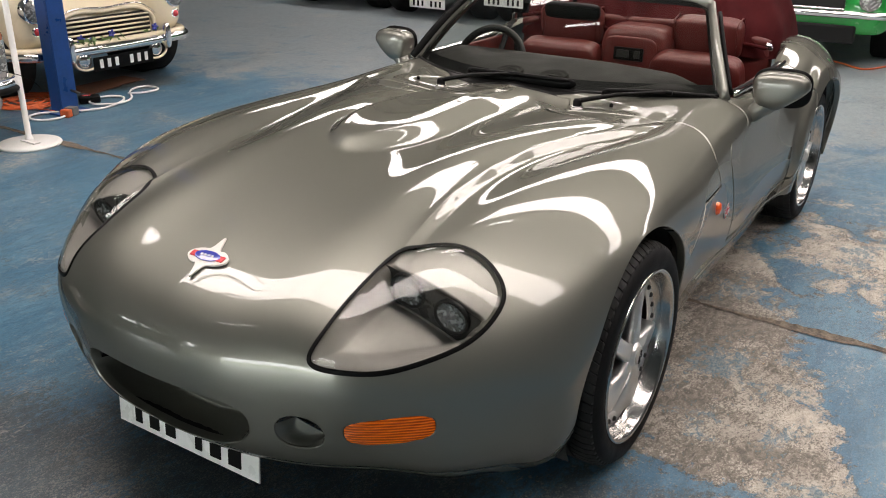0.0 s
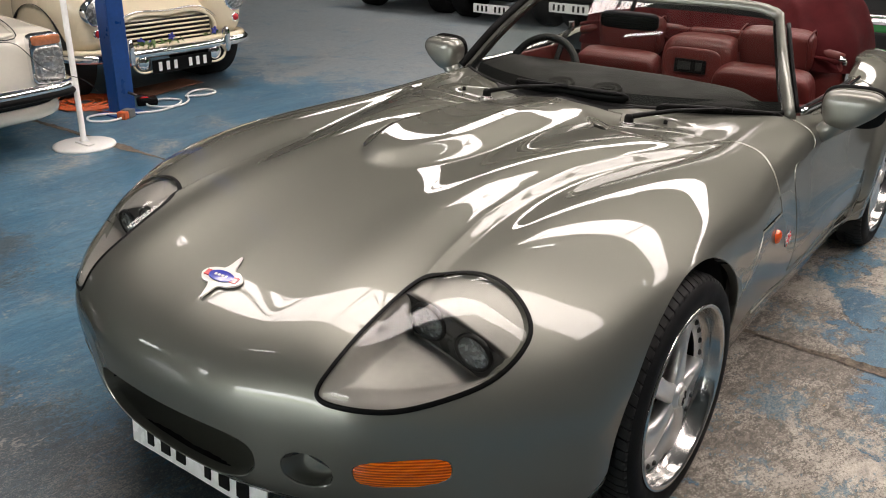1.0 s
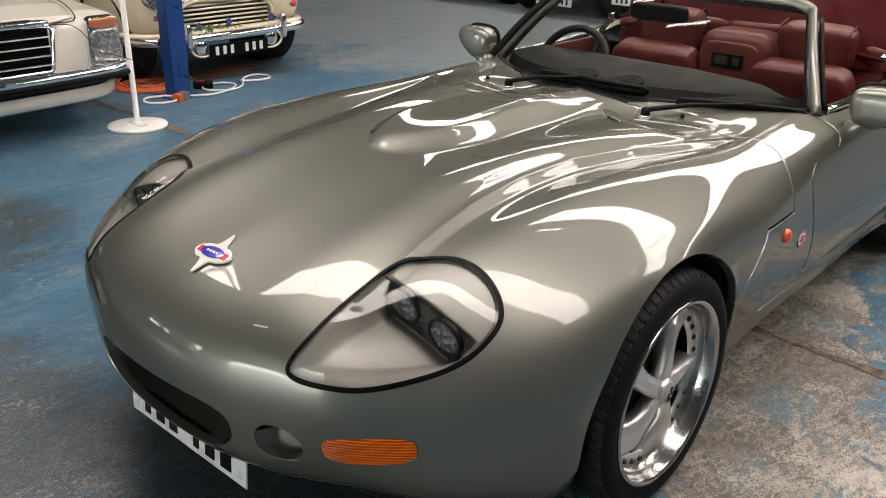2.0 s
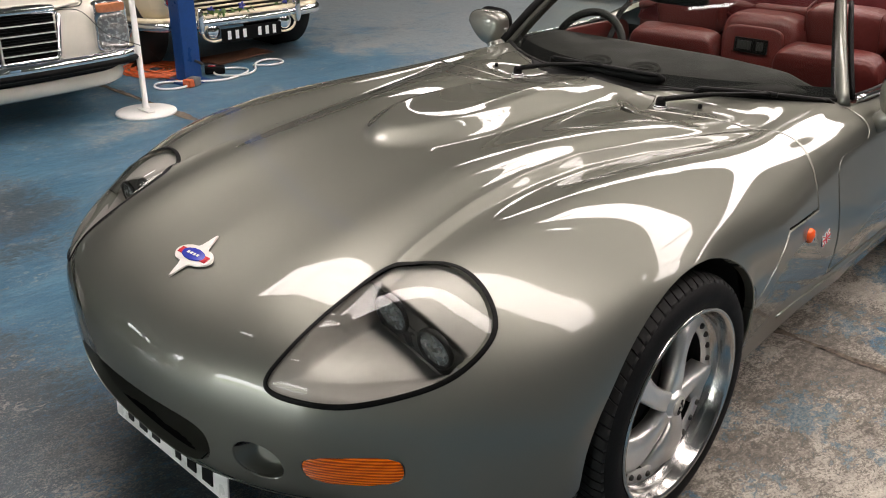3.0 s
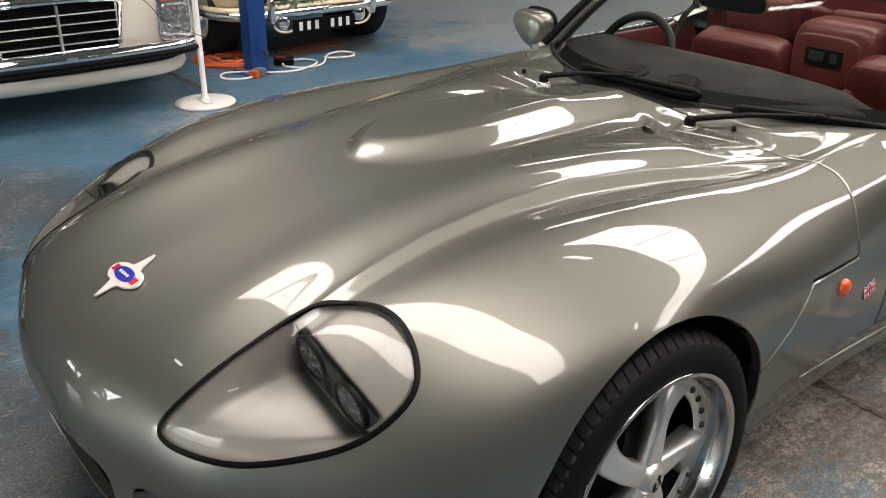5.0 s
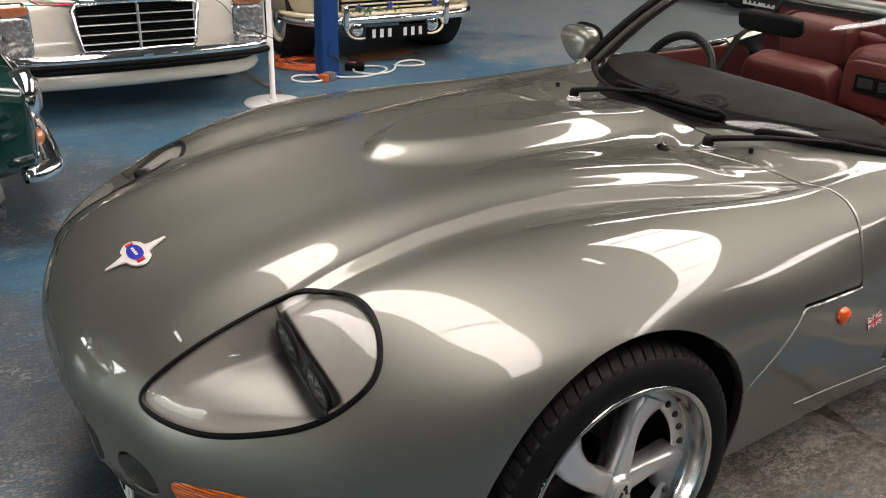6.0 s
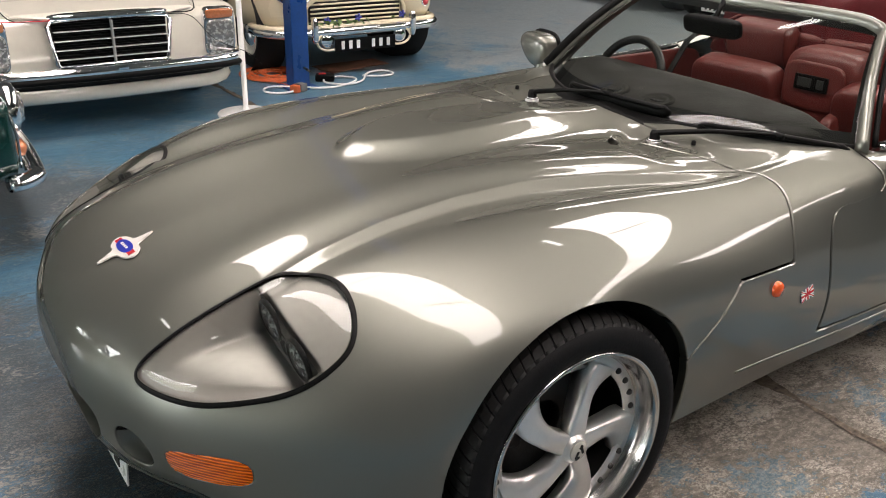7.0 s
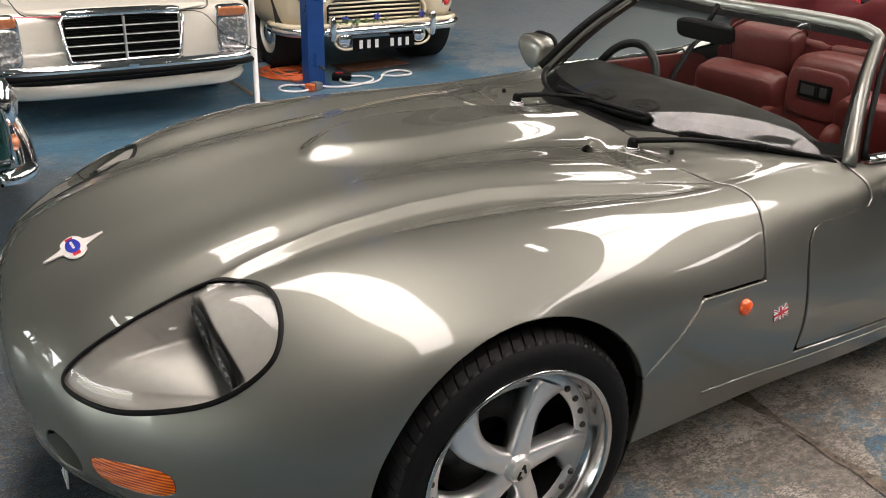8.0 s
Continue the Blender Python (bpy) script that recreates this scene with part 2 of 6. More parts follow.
def glass_material(name, tint=(1, 1, 1), rough=0.0, amount=1.0):
    """Thin glass: clear, with its surface gloss."""
    m = bpy.data.materials.new(name)
    m.use_nodes = True
    n, l = m.node_tree.nodes, m.node_tree.links
    clear, gloss, mix, fres = n.new("ShaderNodeBsdfTransparent"), n.new("ShaderNodeBsdfGlossy"), n.new("ShaderNodeMixShader"), n.new("ShaderNodeFresnel")
    clear.inputs[0].default_value = (*tint, 1)
    gloss.inputs["Roughness"].default_value = rough
    fres.inputs["IOR"].default_value = 1.5
    l.new(fres.outputs[0], mix.inputs[0])
    l.new(clear.outputs[0], mix.inputs[1])
    l.new(gloss.outputs[0], mix.inputs[2])
    l.new(mix.outputs[0], n["Material Output"].inputs["Surface"])
    return m


GLASS = glass_material("clear_glass", (0.93, 0.95, 0.93))
SCREEN_GLASS = glass_material("tinted_screen_glass", (0.80, 0.83, 0.79))
LENS = glass_material("lamp_lens", (0.86, 0.88, 0.88), 0.05)
LEAF = varied(node_material("garland_leaf", (0.10, 0.17, 0.05), 0.5), 40, 0.4)
BLUE_FLOWER = node_material("blue_petal", (0.05, 0.06, 0.32), 0.6)
AMBER_CLEAR = varied(node_material("pale_amber_lens", (0.60, 0.21, 0.09), 0.15, 0.2, 1.0), 40, 0.25)
SILVERED = varied(node_material("silvered_lamp_glass", (0.34, 0.34, 0.33), 0.25, 0.6, 1.0), 45, 0.35, 0.0012, 120, 0.1)
REFLECTOR = varied(node_material("grey_lamp_reflector", (0.50, 0.53, 0.55), 0.24, 0.85, 0.6), 60, 0.4, 0.0015, 110, 0.15)
GREYTRIM = varied(node_material("grey_plastic", (0.13, 0.13, 0.13), 0.5), 20, 0.2)
BLACKPAINT = node_material("black_paint", (0.01, 0.01, 0.011), 0.2, 0, 0.8)
BRIGHTGREEN = varied(node_material("bright_green_paint", (0.02, 0.30, 0.05), 0.2, 0, 1.0), 4, 0.1)
ORANGE_CABLE = varied(node_material("orange_cable_sheath", (0.55, 0.11, 0.03), 0.5), 30, 0.25)
JOINT = varied(node_material("joint_filler", (0.14, 0.112, 0.085), 0.9), 30, 0.85, 0.006, 110)
PANEL = varied(node_material("dark_grey_panel", (0.070, 0.070, 0.068), 0.32, 0.4), 20, 0.15)
WINDOW = node_material("dark_window_glass", (0.006, 0.007, 0.007), 0.05, 0, 0, 0.5)
GLOW = bpy.data.materials.new("lamp_glow")
GLOW.use_nodes = True
GLOW.node_tree.nodes["Principled BSDF"].inputs["Emission Color"].default_value = (1, 0.97, 0.92, 1)
GLOW.node_tree.nodes["Principled BSDF"].inputs["Emission Strength"].default_value = 12


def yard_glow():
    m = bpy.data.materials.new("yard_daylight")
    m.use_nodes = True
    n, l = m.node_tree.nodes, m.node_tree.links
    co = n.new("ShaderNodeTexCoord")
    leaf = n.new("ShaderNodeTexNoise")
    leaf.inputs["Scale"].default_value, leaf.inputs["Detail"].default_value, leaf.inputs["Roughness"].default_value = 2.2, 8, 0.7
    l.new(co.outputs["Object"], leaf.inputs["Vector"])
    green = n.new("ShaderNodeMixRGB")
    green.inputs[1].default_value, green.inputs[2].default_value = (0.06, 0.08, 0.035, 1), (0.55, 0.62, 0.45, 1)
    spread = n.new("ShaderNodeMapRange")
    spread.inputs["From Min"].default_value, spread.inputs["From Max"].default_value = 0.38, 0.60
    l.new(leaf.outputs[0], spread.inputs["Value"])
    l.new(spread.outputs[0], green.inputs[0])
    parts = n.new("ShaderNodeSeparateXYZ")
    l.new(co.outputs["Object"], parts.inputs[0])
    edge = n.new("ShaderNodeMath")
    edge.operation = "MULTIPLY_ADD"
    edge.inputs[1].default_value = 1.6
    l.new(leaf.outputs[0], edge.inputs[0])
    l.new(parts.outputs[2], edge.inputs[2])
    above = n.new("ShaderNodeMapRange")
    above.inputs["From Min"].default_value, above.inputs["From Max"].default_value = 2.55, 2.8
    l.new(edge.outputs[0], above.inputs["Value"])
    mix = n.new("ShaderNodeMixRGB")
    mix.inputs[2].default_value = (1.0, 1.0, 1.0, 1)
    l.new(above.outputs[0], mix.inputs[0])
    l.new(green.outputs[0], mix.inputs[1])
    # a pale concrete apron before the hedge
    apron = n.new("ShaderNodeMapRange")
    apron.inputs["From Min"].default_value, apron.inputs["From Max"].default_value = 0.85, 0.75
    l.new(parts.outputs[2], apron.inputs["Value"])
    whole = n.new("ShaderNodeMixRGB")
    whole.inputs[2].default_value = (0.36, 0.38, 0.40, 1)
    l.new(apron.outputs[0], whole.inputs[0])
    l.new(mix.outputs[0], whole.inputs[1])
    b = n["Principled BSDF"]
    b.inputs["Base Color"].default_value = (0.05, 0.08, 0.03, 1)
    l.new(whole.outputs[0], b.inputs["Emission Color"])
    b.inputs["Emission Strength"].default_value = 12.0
    return m


YARD = yard_glow()
BOARD = varied(node_material("rusty_hardboard", (0.15, 0.065, 0.035), 0.75), 14, 0.45, 0.002, 120)
WALL = varied(node_material("block_wall_paint", (0.075, 0.078, 0.08), 0.8), 2, 0.15, 0.002, 30)
ROOF = varied(node_material("grey_roof_sheet", (0.20, 0.20, 0.19), 0.7), 2, 0.2)


# ---- mesh tools ----
def spline(knots):
    """A natural cubic spline through (s, value, value, ...) knots; returns a function of an array of s."""
    k = np.array(knots, float)
    s, y = k[:, 0], k[:, 1:]
    n, h = len(s), np.diff(k[:, 0])
    a = np.zeros((n, n))
    r = np.zeros((n, y.shape[1]))
    a[0, 0] = a[-1, -1] = 1
    for i in range(1, n - 1):
        a[i, i - 1 : i + 2] = h[i - 1], 2 * (h[i - 1] + h[i]), h[i]
        r[i] = 6 * ((y[i + 1] - y[i]) / h[i] - (y[i] - y[i - 1]) / h[i - 1])
    m = np.linalg.solve(a, r)

    def value(q):
        q = np.atleast_1d(np.asarray(q, float))
        i = np.clip(np.searchsorted(s, q) - 1, 0, n - 2)
        hh, d0, d1 = h[i][:, None], (q - s[i])[:, None], (s[i + 1] - q)[:, None]
        return m[i] * d1**3 / (6 * hh) + m[i + 1] * d0**3 / (6 * hh) + (y[i] / hh - m[i] * hh / 6) * d1 + (y[i + 1] / hh - m[i + 1] * hh / 6) * d0

    return value


def grid_faces(ni, nk):
    q = np.arange(ni * nk).reshape(ni, nk)
    return np.stack([q[:-1, :-1], q[1:, :-1], q[1:, 1:], q[:-1, 1:]], -1).reshape(-1, 4).tolist()


def clip(verts, faces, f):
    """The side of a mesh on which f(points) is above nought, cut clean along f = 0."""
    verts = np.asarray(verts, float)
    val = f(verts)
    out, made, place = [], {}, [tuple(p) for p in verts]

    def cut(a, b):
        key = (a, b) if a < b else (b, a)
        if key not in made:
            w = val[a] / (val[a] - val[b])
            made[key] = len(place)
            place.append(tuple(verts[a] + (verts[b] - verts[a]) * w))
        return made[key]

    for face in faces:
        inside = [val[i] > 0 for i in face]
        if all(inside):
            out.append(face)
        elif any(inside):
            loop = []
            for i, j in zip(face, [*face[1:], face[0]]):
                if val[i] > 0:
                    loop.append(i)
                if (val[i] > 0) != (val[j] > 0):
                    loop.append(cut(i, j))
            if len(loop) > 2:
                out.append(loop)
    used = {}
    for face in out:
        for i in face:
            used.setdefault(i, len(used))
    place = np.array(place)
    order = np.array(list(used), int)
    return (place[order] if len(order) else np.zeros((0, 3))), [[used[i] for i in face] for face in out]


def largest(verts, faces):
    """The biggest connected piece of a mesh."""
    root = np.arange(len(verts))

    def find(a):
        while root[a] != a:
            root[a] = root[root[a]]
            a = root[a]
        return a

    for face in faces:
        a = find(face[0])
        for i in face[1:]:
            root[find(i)] = a
    ids = np.array([find(face[0]) for face in faces])
    kinds, counts = np.unique(ids, return_counts=True)
    top = kinds[np.argmax(counts)]
    kept = [face for face, k in zip(faces, ids) if k == top]
    used = {}
    for face in kept:
        for i in face:
            used.setdefault(i, len(used))
    return np.asarray(verts)[list(used)], [[used[i] for i in face] for face in kept]


def rim(verts, faces, depth, toward, chamfer=0.0026):
    """Adds a folded edge to every open edge: a small chamfer, then a strip of that depth along toward(points)."""
    count = {}
    for face in faces:
        for i, j in zip(face, [*face[1:], face[0]]):
            count[(i, j)] = face
    edges = [e for e in count if (e[1], e[0]) not in count]
    pts = np.array(verts, float)
    out = np.zeros_like(pts)
    for i, j in edges:
        mid = pts[count[(i, j)]].mean(0)
        d = pts[j] - pts[i]
        w = (pts[i] + pts[j]) / 2 - mid
        w -= d * (w @ d) / max(d @ d, 1e-12)
        w /= max(np.linalg.norm(w), 1e-9)
        w *= np.linalg.norm(d)
        out[i] += w
        out[j] += w
    out /= np.maximum(np.linalg.norm(out, axis=1), 1e-9)[:, None]
    way = toward(pts)
    verts = [tuple(v) for v in verts]
    made = {}

    def ladder(i):
        if i not in made:
            made[i] = len(verts)
            lip = pts[i] + out[i] * chamfer * 0.8 + way[i] * chamfer
            verts.extend([tuple(lip), tuple(lip + way[i] * depth)])
        return made[i]

    faces = list(faces)
    for i, j in edges:
        a, b = ladder(i), ladder(j)
        faces.append([j, i, a, b])
        faces.append([b, a, a + 1, b + 1])
    return np.array(verts), faces


def mesh_of(name, verts, faces, material, smooth=True):
    me = bpy.data.meshes.new(name)
    me.from_pydata([tuple(v) for v in verts], [], [list(f) for f in faces])
    if smooth:
        me.polygons.foreach_set("use_smooth", [True] * len(me.polygons))
    for m in material if isinstance(material, (list, tuple)) else [material]:
        me.materials.append(m)
    me.update()
    return me


def part(name, shape, material, parent, label=""):
    """Links a bmesh, or a (verts, faces) pair, as one mesh object under a thing or a part."""
    if isinstance(shape, bmesh.types.BMesh):
        me = bpy.data.meshes.new(name)
        shape.to_mesh(me)
        shape.free()
        me.materials.append(material)
    else:
        me = mesh_of(name, shape[0], shape[1], material)
    ob = new(name, me)
    ob.parent = parent
    if label:
        ob["label"] = label
    return ob


def empty(name, m, label, category, group="", kind=""):
    ob = new(name)
    ob.matrix_world = m
    return tagged(ob, label, category, group, kind)


def box(bm, size, m=None, bevel=0.0, segments=2):
    """A bevelled box of that size, centred, placed by m."""
    made = bmesh.ops.create_cube(bm, size=1.0)["verts"]
    bmesh.ops.scale(bm, vec=size, verts=made)
    if bevel:
        edges = list({e for v in made for e in v.link_edges})
        got = bmesh.ops.bevel(bm, geom=edges, offset=bevel, segments=segments, profile=0.5, affect="EDGES")
        made = list({v for f in got["faces"] for v in f.verts} | {v for v in made if v.is_valid})
    if m is not None:
        bmesh.ops.transform(bm, matrix=m, verts=made)
    return made


def smoothed(bm):
    for f in bm.faces:
        f.smooth = True
    return bm


def boxes(*items, smooth=False):
    bm = bmesh.new()
    for size, m, bevel in items:
        box(bm, size, m, bevel)
    return smoothed(bm) if smooth else bm


def lathe(profile, steps=48, axis="y"):
    """A turned body: profile of (radius, height along the axis)."""
    a = np.linspace(0, 2 * math.pi, steps, endpoint=False)
    p = np.array(profile, float)
    ring = np.stack([p[:, :1] * np.cos(a), np.repeat(p[:, 1:], steps, 1), p[:, :1] * np.sin(a)], -1)
    if axis == "z":
        ring = ring[..., [0, 2, 1]]
    elif axis == "x":
        ring = ring[..., [1, 0, 2]]
    ni = len(p)
    faces = []
    for i in range(ni - 1):
        for j in range(steps):
            k = (j + 1) % steps
            quad = [i * steps + j, i * steps + k, (i + 1) * steps + k, (i + 1) * steps + j]
            faces.append(quad if axis != "y" else quad[::-1])
    return ring.reshape(-1, 3), faces


def tube(points, radius, sides=8, closed=False, flat=1.0):
    """A round bar along points; radius may be a list."""
    pts = [Vector(p) for p in points]
    n = len(pts)
    rad = radius if isinstance(radius, (list, tuple, np.ndarray)) else [radius] * n
    verts, faces = [], []
    up = Vector((0, 0, 1))
    for i, p in enumerate(pts):
        a = pts[(i - 1) % n] if closed or i else p
        b = pts[(i + 1) % n] if closed or i < n - 1 else p
        d = (b - a).normalized()
        side = d.cross(up)
        if side.length < 1e-4:
            side = d.cross(Vector((1, 0, 0)))
        side.normalize()
        other = side.cross(d).normalized()
        for j in range(sides):
            w = 2 * math.pi * j / sides
            verts.append(p + side * math.cos(w) * rad[i] + other * math.sin(w) * rad[i] * flat)
    for i in range(n if closed else n - 1):
        for j in range(sides):
            k, m = (j + 1) % sides, (i + 1) % n
            faces.append([i * sides + j, i * sides + k, m * sides + k, m * sides + j])
    if not closed:
        faces.append(list(range(sides))[::-1])
        faces.append([(n - 1) * sides + j for j in range(sides)])
    return [tuple(v) for v in verts], faces


def joined(*shapes):
    verts, faces = [], []
    for v, f in shapes:
        o = len(verts)
        verts += [tuple(p) for p in v]
        faces += [[i + o for i in face] for face in f]
    return verts, faces


def moved(shape, m):
    return [tuple(m @ Vector(v)) for v in shape[0]], shape[1]


def curve(knots, steps=40):
    """Points along a smooth curve through the knots."""
    k = np.array(knots, float)
    s = np.concatenate([[0], np.cumsum(np.linalg.norm(np.diff(k, axis=0), axis=1))])
    return spline(np.column_stack([s, k]))(np.linspace(0, s[-1], steps))


def smoothstep(a, b, x):
    t = np.clip((x - a) / (b - a), 0, 1)
    return t * t * (3 - 2 * t)


# ---- the hall ----
def floor_sheet():
    bm = bmesh.new()
    bmesh.ops.create_grid(bm, x_segments=2, y_segments=2, size=14)
    me = bpy.data.meshes.new("floor")
    bm.to_mesh(me)
    bm.free()
    me.materials.append(FLOOR)
    ob = new("floor", me)
    ob.matrix_world = at_hall(2, -3)
    return tagged(ob, "worn blue painted concrete floor with bare patches", "floor", kind="structure")


floor_sheet()


def hall_walls():
    sides = [("wall_north", (28, 0.3, 5.2), (2, -17.15, 2.6)), ("wall_south", (28, 0.3, 5.2), (2, 11.15, 2.6)), ("wall_east", (0.3, 28, 5.2), (16.15, -3, 2.6))]
    # the front wall, round its two open vehicle doors
    sides += [("wall_west", (0.3, 1.0, 5.2), (-12.15, -16.5, 2.6)), ("wall_west_pier", (0.3, 3.5, 5.2), (-12.15, -6.25, 2.6)), ("wall_west_side", (0.3, 7.5, 5.2), (-12.15, 7.25, 2.6))]
    sides += [("wall_west_head", (0.3, 8.0, 2.4), (-12.15, -0.5, 4.0)), ("wall_west_lintel", (0.3, 8.0, 0.7), (-12.15, -12.0, 4.85))]
    # unseen low wall, added so the car's flank mirrors something dark
    sides += [("wall_flank_shade", (24.0, 0.15, 1.5), (4.0, 3.4, 0.75))]
    for name, size, at in sides:
        ob = part(name, boxes((size, None, 0)), WALL, None)
        ob.matrix_world = at_hall(*at)
        tagged(ob, "grey painted blockwork wall, out of view", "wall", kind="structure")
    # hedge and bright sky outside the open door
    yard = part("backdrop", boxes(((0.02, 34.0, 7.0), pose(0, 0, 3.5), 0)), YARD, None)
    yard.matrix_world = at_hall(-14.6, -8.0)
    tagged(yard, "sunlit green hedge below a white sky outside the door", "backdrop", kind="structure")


hall_walls()
# strips of roof lights: middle (u, v), width along u, length along v
ROOF_Z = 5.0
LIGHTS = [(0.0, 0.6, 1.18, 10.7), (4.75, 1.0, 1.25, 8.4), (9.4, -0.5, 1.3, 13.0), (8.4, -7.6, 1.3, 1.6)]


def roof():
    bm = boxes(((28, 28, 0.1), None, 0))
    ob = part("ceiling", bm, ROOF, None)
    ob.matrix_world = at_hall(2, -3, ROOF_Z + 0.1)
    tagged(ob, "grey sheeted workshop roof", "ceiling", kind="structure")
    for u, v, lu, lv in LIGHTS:
        la = bpy.data.lights.new("roof_light", "AREA")
        la.shape, la.size, la.size_y, la.energy = "RECTANGLE", lu, lv, 41 * lu * lv
        la.color = (1.0, 0.892, 0.845)
        lo = new("roof_light", la)
        lo.matrix_world = at_hall(u, v, ROOF_Z)
        # purlins and sheet ribs across the strip
        bm = bmesh.new()
        for k in range(int(lv / 1.42)):
            box(bm, (lu + 0.1, 0.035, 0.05), pose(0, -lv / 2 + 0.7 + k * 1.42, -0.1))
        for k in range(int(lv / 0.17)):
            box(bm, (lu, 0.013, 0.012), pose(0, -lv / 2 + 0.08 + k * 0.17, -0.03))
        ob = part("roof_light_frame", bm, ROOF, None)
        ob.matrix_world = at_hall(u, v, ROOF_Z)
        tagged(ob, "grey steel purlins and ribs below the roof lights", "roof light", kind="structure")


roof()


def strip_lamp(u, v, z, length, turn):
    lamp = empty("strip_lamp", at_hall(u, v, z, turn), "white strip lamp hanging under the roof", "lamp", "hanging lamps")
    bm = bmesh.new()
    box(bm, (length, 0.12, 0.06), pose(0, 0, 0.045), 0.01)
    part("housing", bm, WHITE, lamp)
    bm = bmesh.new()
    box(bm, (length - 0.06, 0.09, 0.03), None, 0.008)
    part("tube", bm, GLOW, lamp, "glowing white tube")
    for x in (-0.25, 0.25):
        part("hanger", tube([(x, 0, 0.07), (x, 0, ROOF_Z + 0.05 - z)], 0.004, 6), WHITE, lamp)
    return lamp


for u, v in ((2.8, -1.2), (2.8, 3.2), (-2.6, -2.5), (7.4, -2.5)):
    strip_lamp(u, v, 4.4, 0.7, 90)

# ---- the show car ----
# rails from nose to tail: station, rearwards, sideways, height
S_MAX = 13
RAILS = [
    # middle of the bonnet
    [(0, -.72, 0, .165), (1, -.872, 0, .262), (2, -.910, 0, .42), (3, -.882, 0, .56), (4, -.72, 0, .66), (5, -.38, 0, .748), (6, 0, 0, .792), (7, .42, 0, .81), (7.5, .62, 0, .82), (8, .80, 0, .825), (9, 1.2, 0, .84), (10, 1.85, 0, .85), (11, 2.36, 0, .86), (12, 2.9, 0, .81), (13, 3.2, 0, .70)],
    [(0, -.71, .2, .165), (1, -.858, .2, .262), (2, -.898, .2, .42), (3, -.873, .2, .555), (4, -.71, .2, .66), (5, -.37, .19, .755), (6, 0, .2, .797), (7, .42, .22, .812), (7.5, .62, .24, .803), (8, .81, .26, .80), (9, 1.22, .28, .83), (10, 1.85, .3, .85), (11, 2.36, .3, .865), (12, 2.9, .28, .81), (13, 3.2, .25, .70)],
    # edge of the raised middle
    [(0, -.66, .38, .165), (1, -.806, .38, .265), (2, -.848, .38, .41), (3, -.830, .38, .555), (4, -.69, .34, .666), (5, -.36, .335, .761), (6, 0, .335, .799), (7, .42, .445, .815), (7.5, .62, .495, .803), (8, .81, .565, .788), (9, 1.25, .52, .82), (10, 1.85, .5, .84), (11, 2.36, .5, .87), (12, 2.9, .48, .81), (13, 3.18, .42, .695)],
    # hollow beside it
    [(0, -.61, .50, .165), (1, -.735, .51, .265), (2, -.790, .51, .40), (3, -.778, .51, .548), (4, -.65, .46, .655), (5, -.36, .452, .739), (6, 0, .448, .772), (7, .42, .528, .785), (7.5, .62, .590, .777), (8, .81, .640, .777), (9, 1.27, .64, .81), (10, 1.85, .64, .81), (11, 2.36, .62, .87), (12, 2.9, .58, .81), (13, 3.17, .5, .69)],
    # rise out of the hollow
    [(0, -.59, .555, .165), (1, -.705, .57, .268), (2, -.75, .57, .395), (3, -.736, .57, .538), (4, -.622, .54, .651), (5, -.35, .545, .748), (6, 0, .55, .784), (7, .42, .60, .797), (7.5, .62, .64, .789), (8, .805, .675, .779), (9, 1.27, .68, .805), (10, 1.85, .68, .80), (11, 2.36, .665, .87), (12, 2.9, .63, .805), (13, 3.16, .53, .685)],
    # crest of the wing
    [(0, -.57, .61, .165), (1, -.67, .63, .27), (2, -.70, .63, .39), (3, -.688, .63, .524), (4, -.58, .62, .637), (5, -.34, .645, .742), (6, 0, .66, .787), (7, .42, .67, .799), (7.5, .62, .685, .791), (8, .80, .71, .777), (9, 1.27, .72, .792), (10, 1.85, .72, .79), (11, 2.36, .71, .865), (12, 2.9, .68, .80), (13, 3.15, .56, .68)],
    # shoulder
    [(0, -.5, .69, .165), (1, -.585, .73, .27), (2, -.60, .735, .38), (3, -.59, .74, .49), (4, -.51, .75, .60), (5, -.31, .77, .706), (6, .02, .78, .762), (7, .42, .785, .765), (7.5, .61, .79, .755), (8, .79, .79, .737), (9, 1.25, .80, .756), (10, 1.85, .79, .76), (11, 2.36, .81, .82), (12, 2.9, .76, .76), (13, 3.1, .65, .65)],
    # upper flank
    [(0, -.42, .77, .165), (1, -.48, .81, .27), (2, -.49, .82, .37), (3, -.48, .83, .46), (4, -.42, .845, .54), (5, -.27, .865, .645), (6, .02, .875, .71), (7, .40, .87, .69), (7.5, .58, .87, .67), (8, .78, .848, .66), (9, 1.22, .834, .66), (10, 1.85, .834, .66), (11, 2.36, .88, .72), (12, 2.9, .83, .67), (13, 3.05, .72, .58)],
    # flank
    [(0, -.36, .83, .19), (1, -.39, .86, .27), (2, -.395, .87, .36), (3, -.38, .88, .435), (4, -.33, .89, .50), (5, -.22, .90, .585), (6, .02, .905, .66), (7, .36, .90, .56), (7.5, .50, .895, .5), (8, .77, .88, .47), (9, 1.2, .875, .45), (10, 1.85, .87, .45), (11, 2.36, .905, .55), (12, 2.9, .85, .5), (13, 3.05, .74, .45)],
    # lower edge, inside the wheel arch at the front
    [(0, -.27, .85, .24), (1, -.28, .87, .30), (2, -.275, .88, .37), (3, -.25, .885, .45), (4, -.2, .89, .53), (5, -.1, .9, .60), (6, .02, .905, .63), (7, .30, .9, .44), (7.5, .30, .845, .17), (8, .72, .82, .17), (9, 1.2, .815, .17), (10, 1.85, .815, .17), (11, 2.36, .88, .17), (12, 2.9, .80, .2), (13, 3.0, .7, .25)],
]
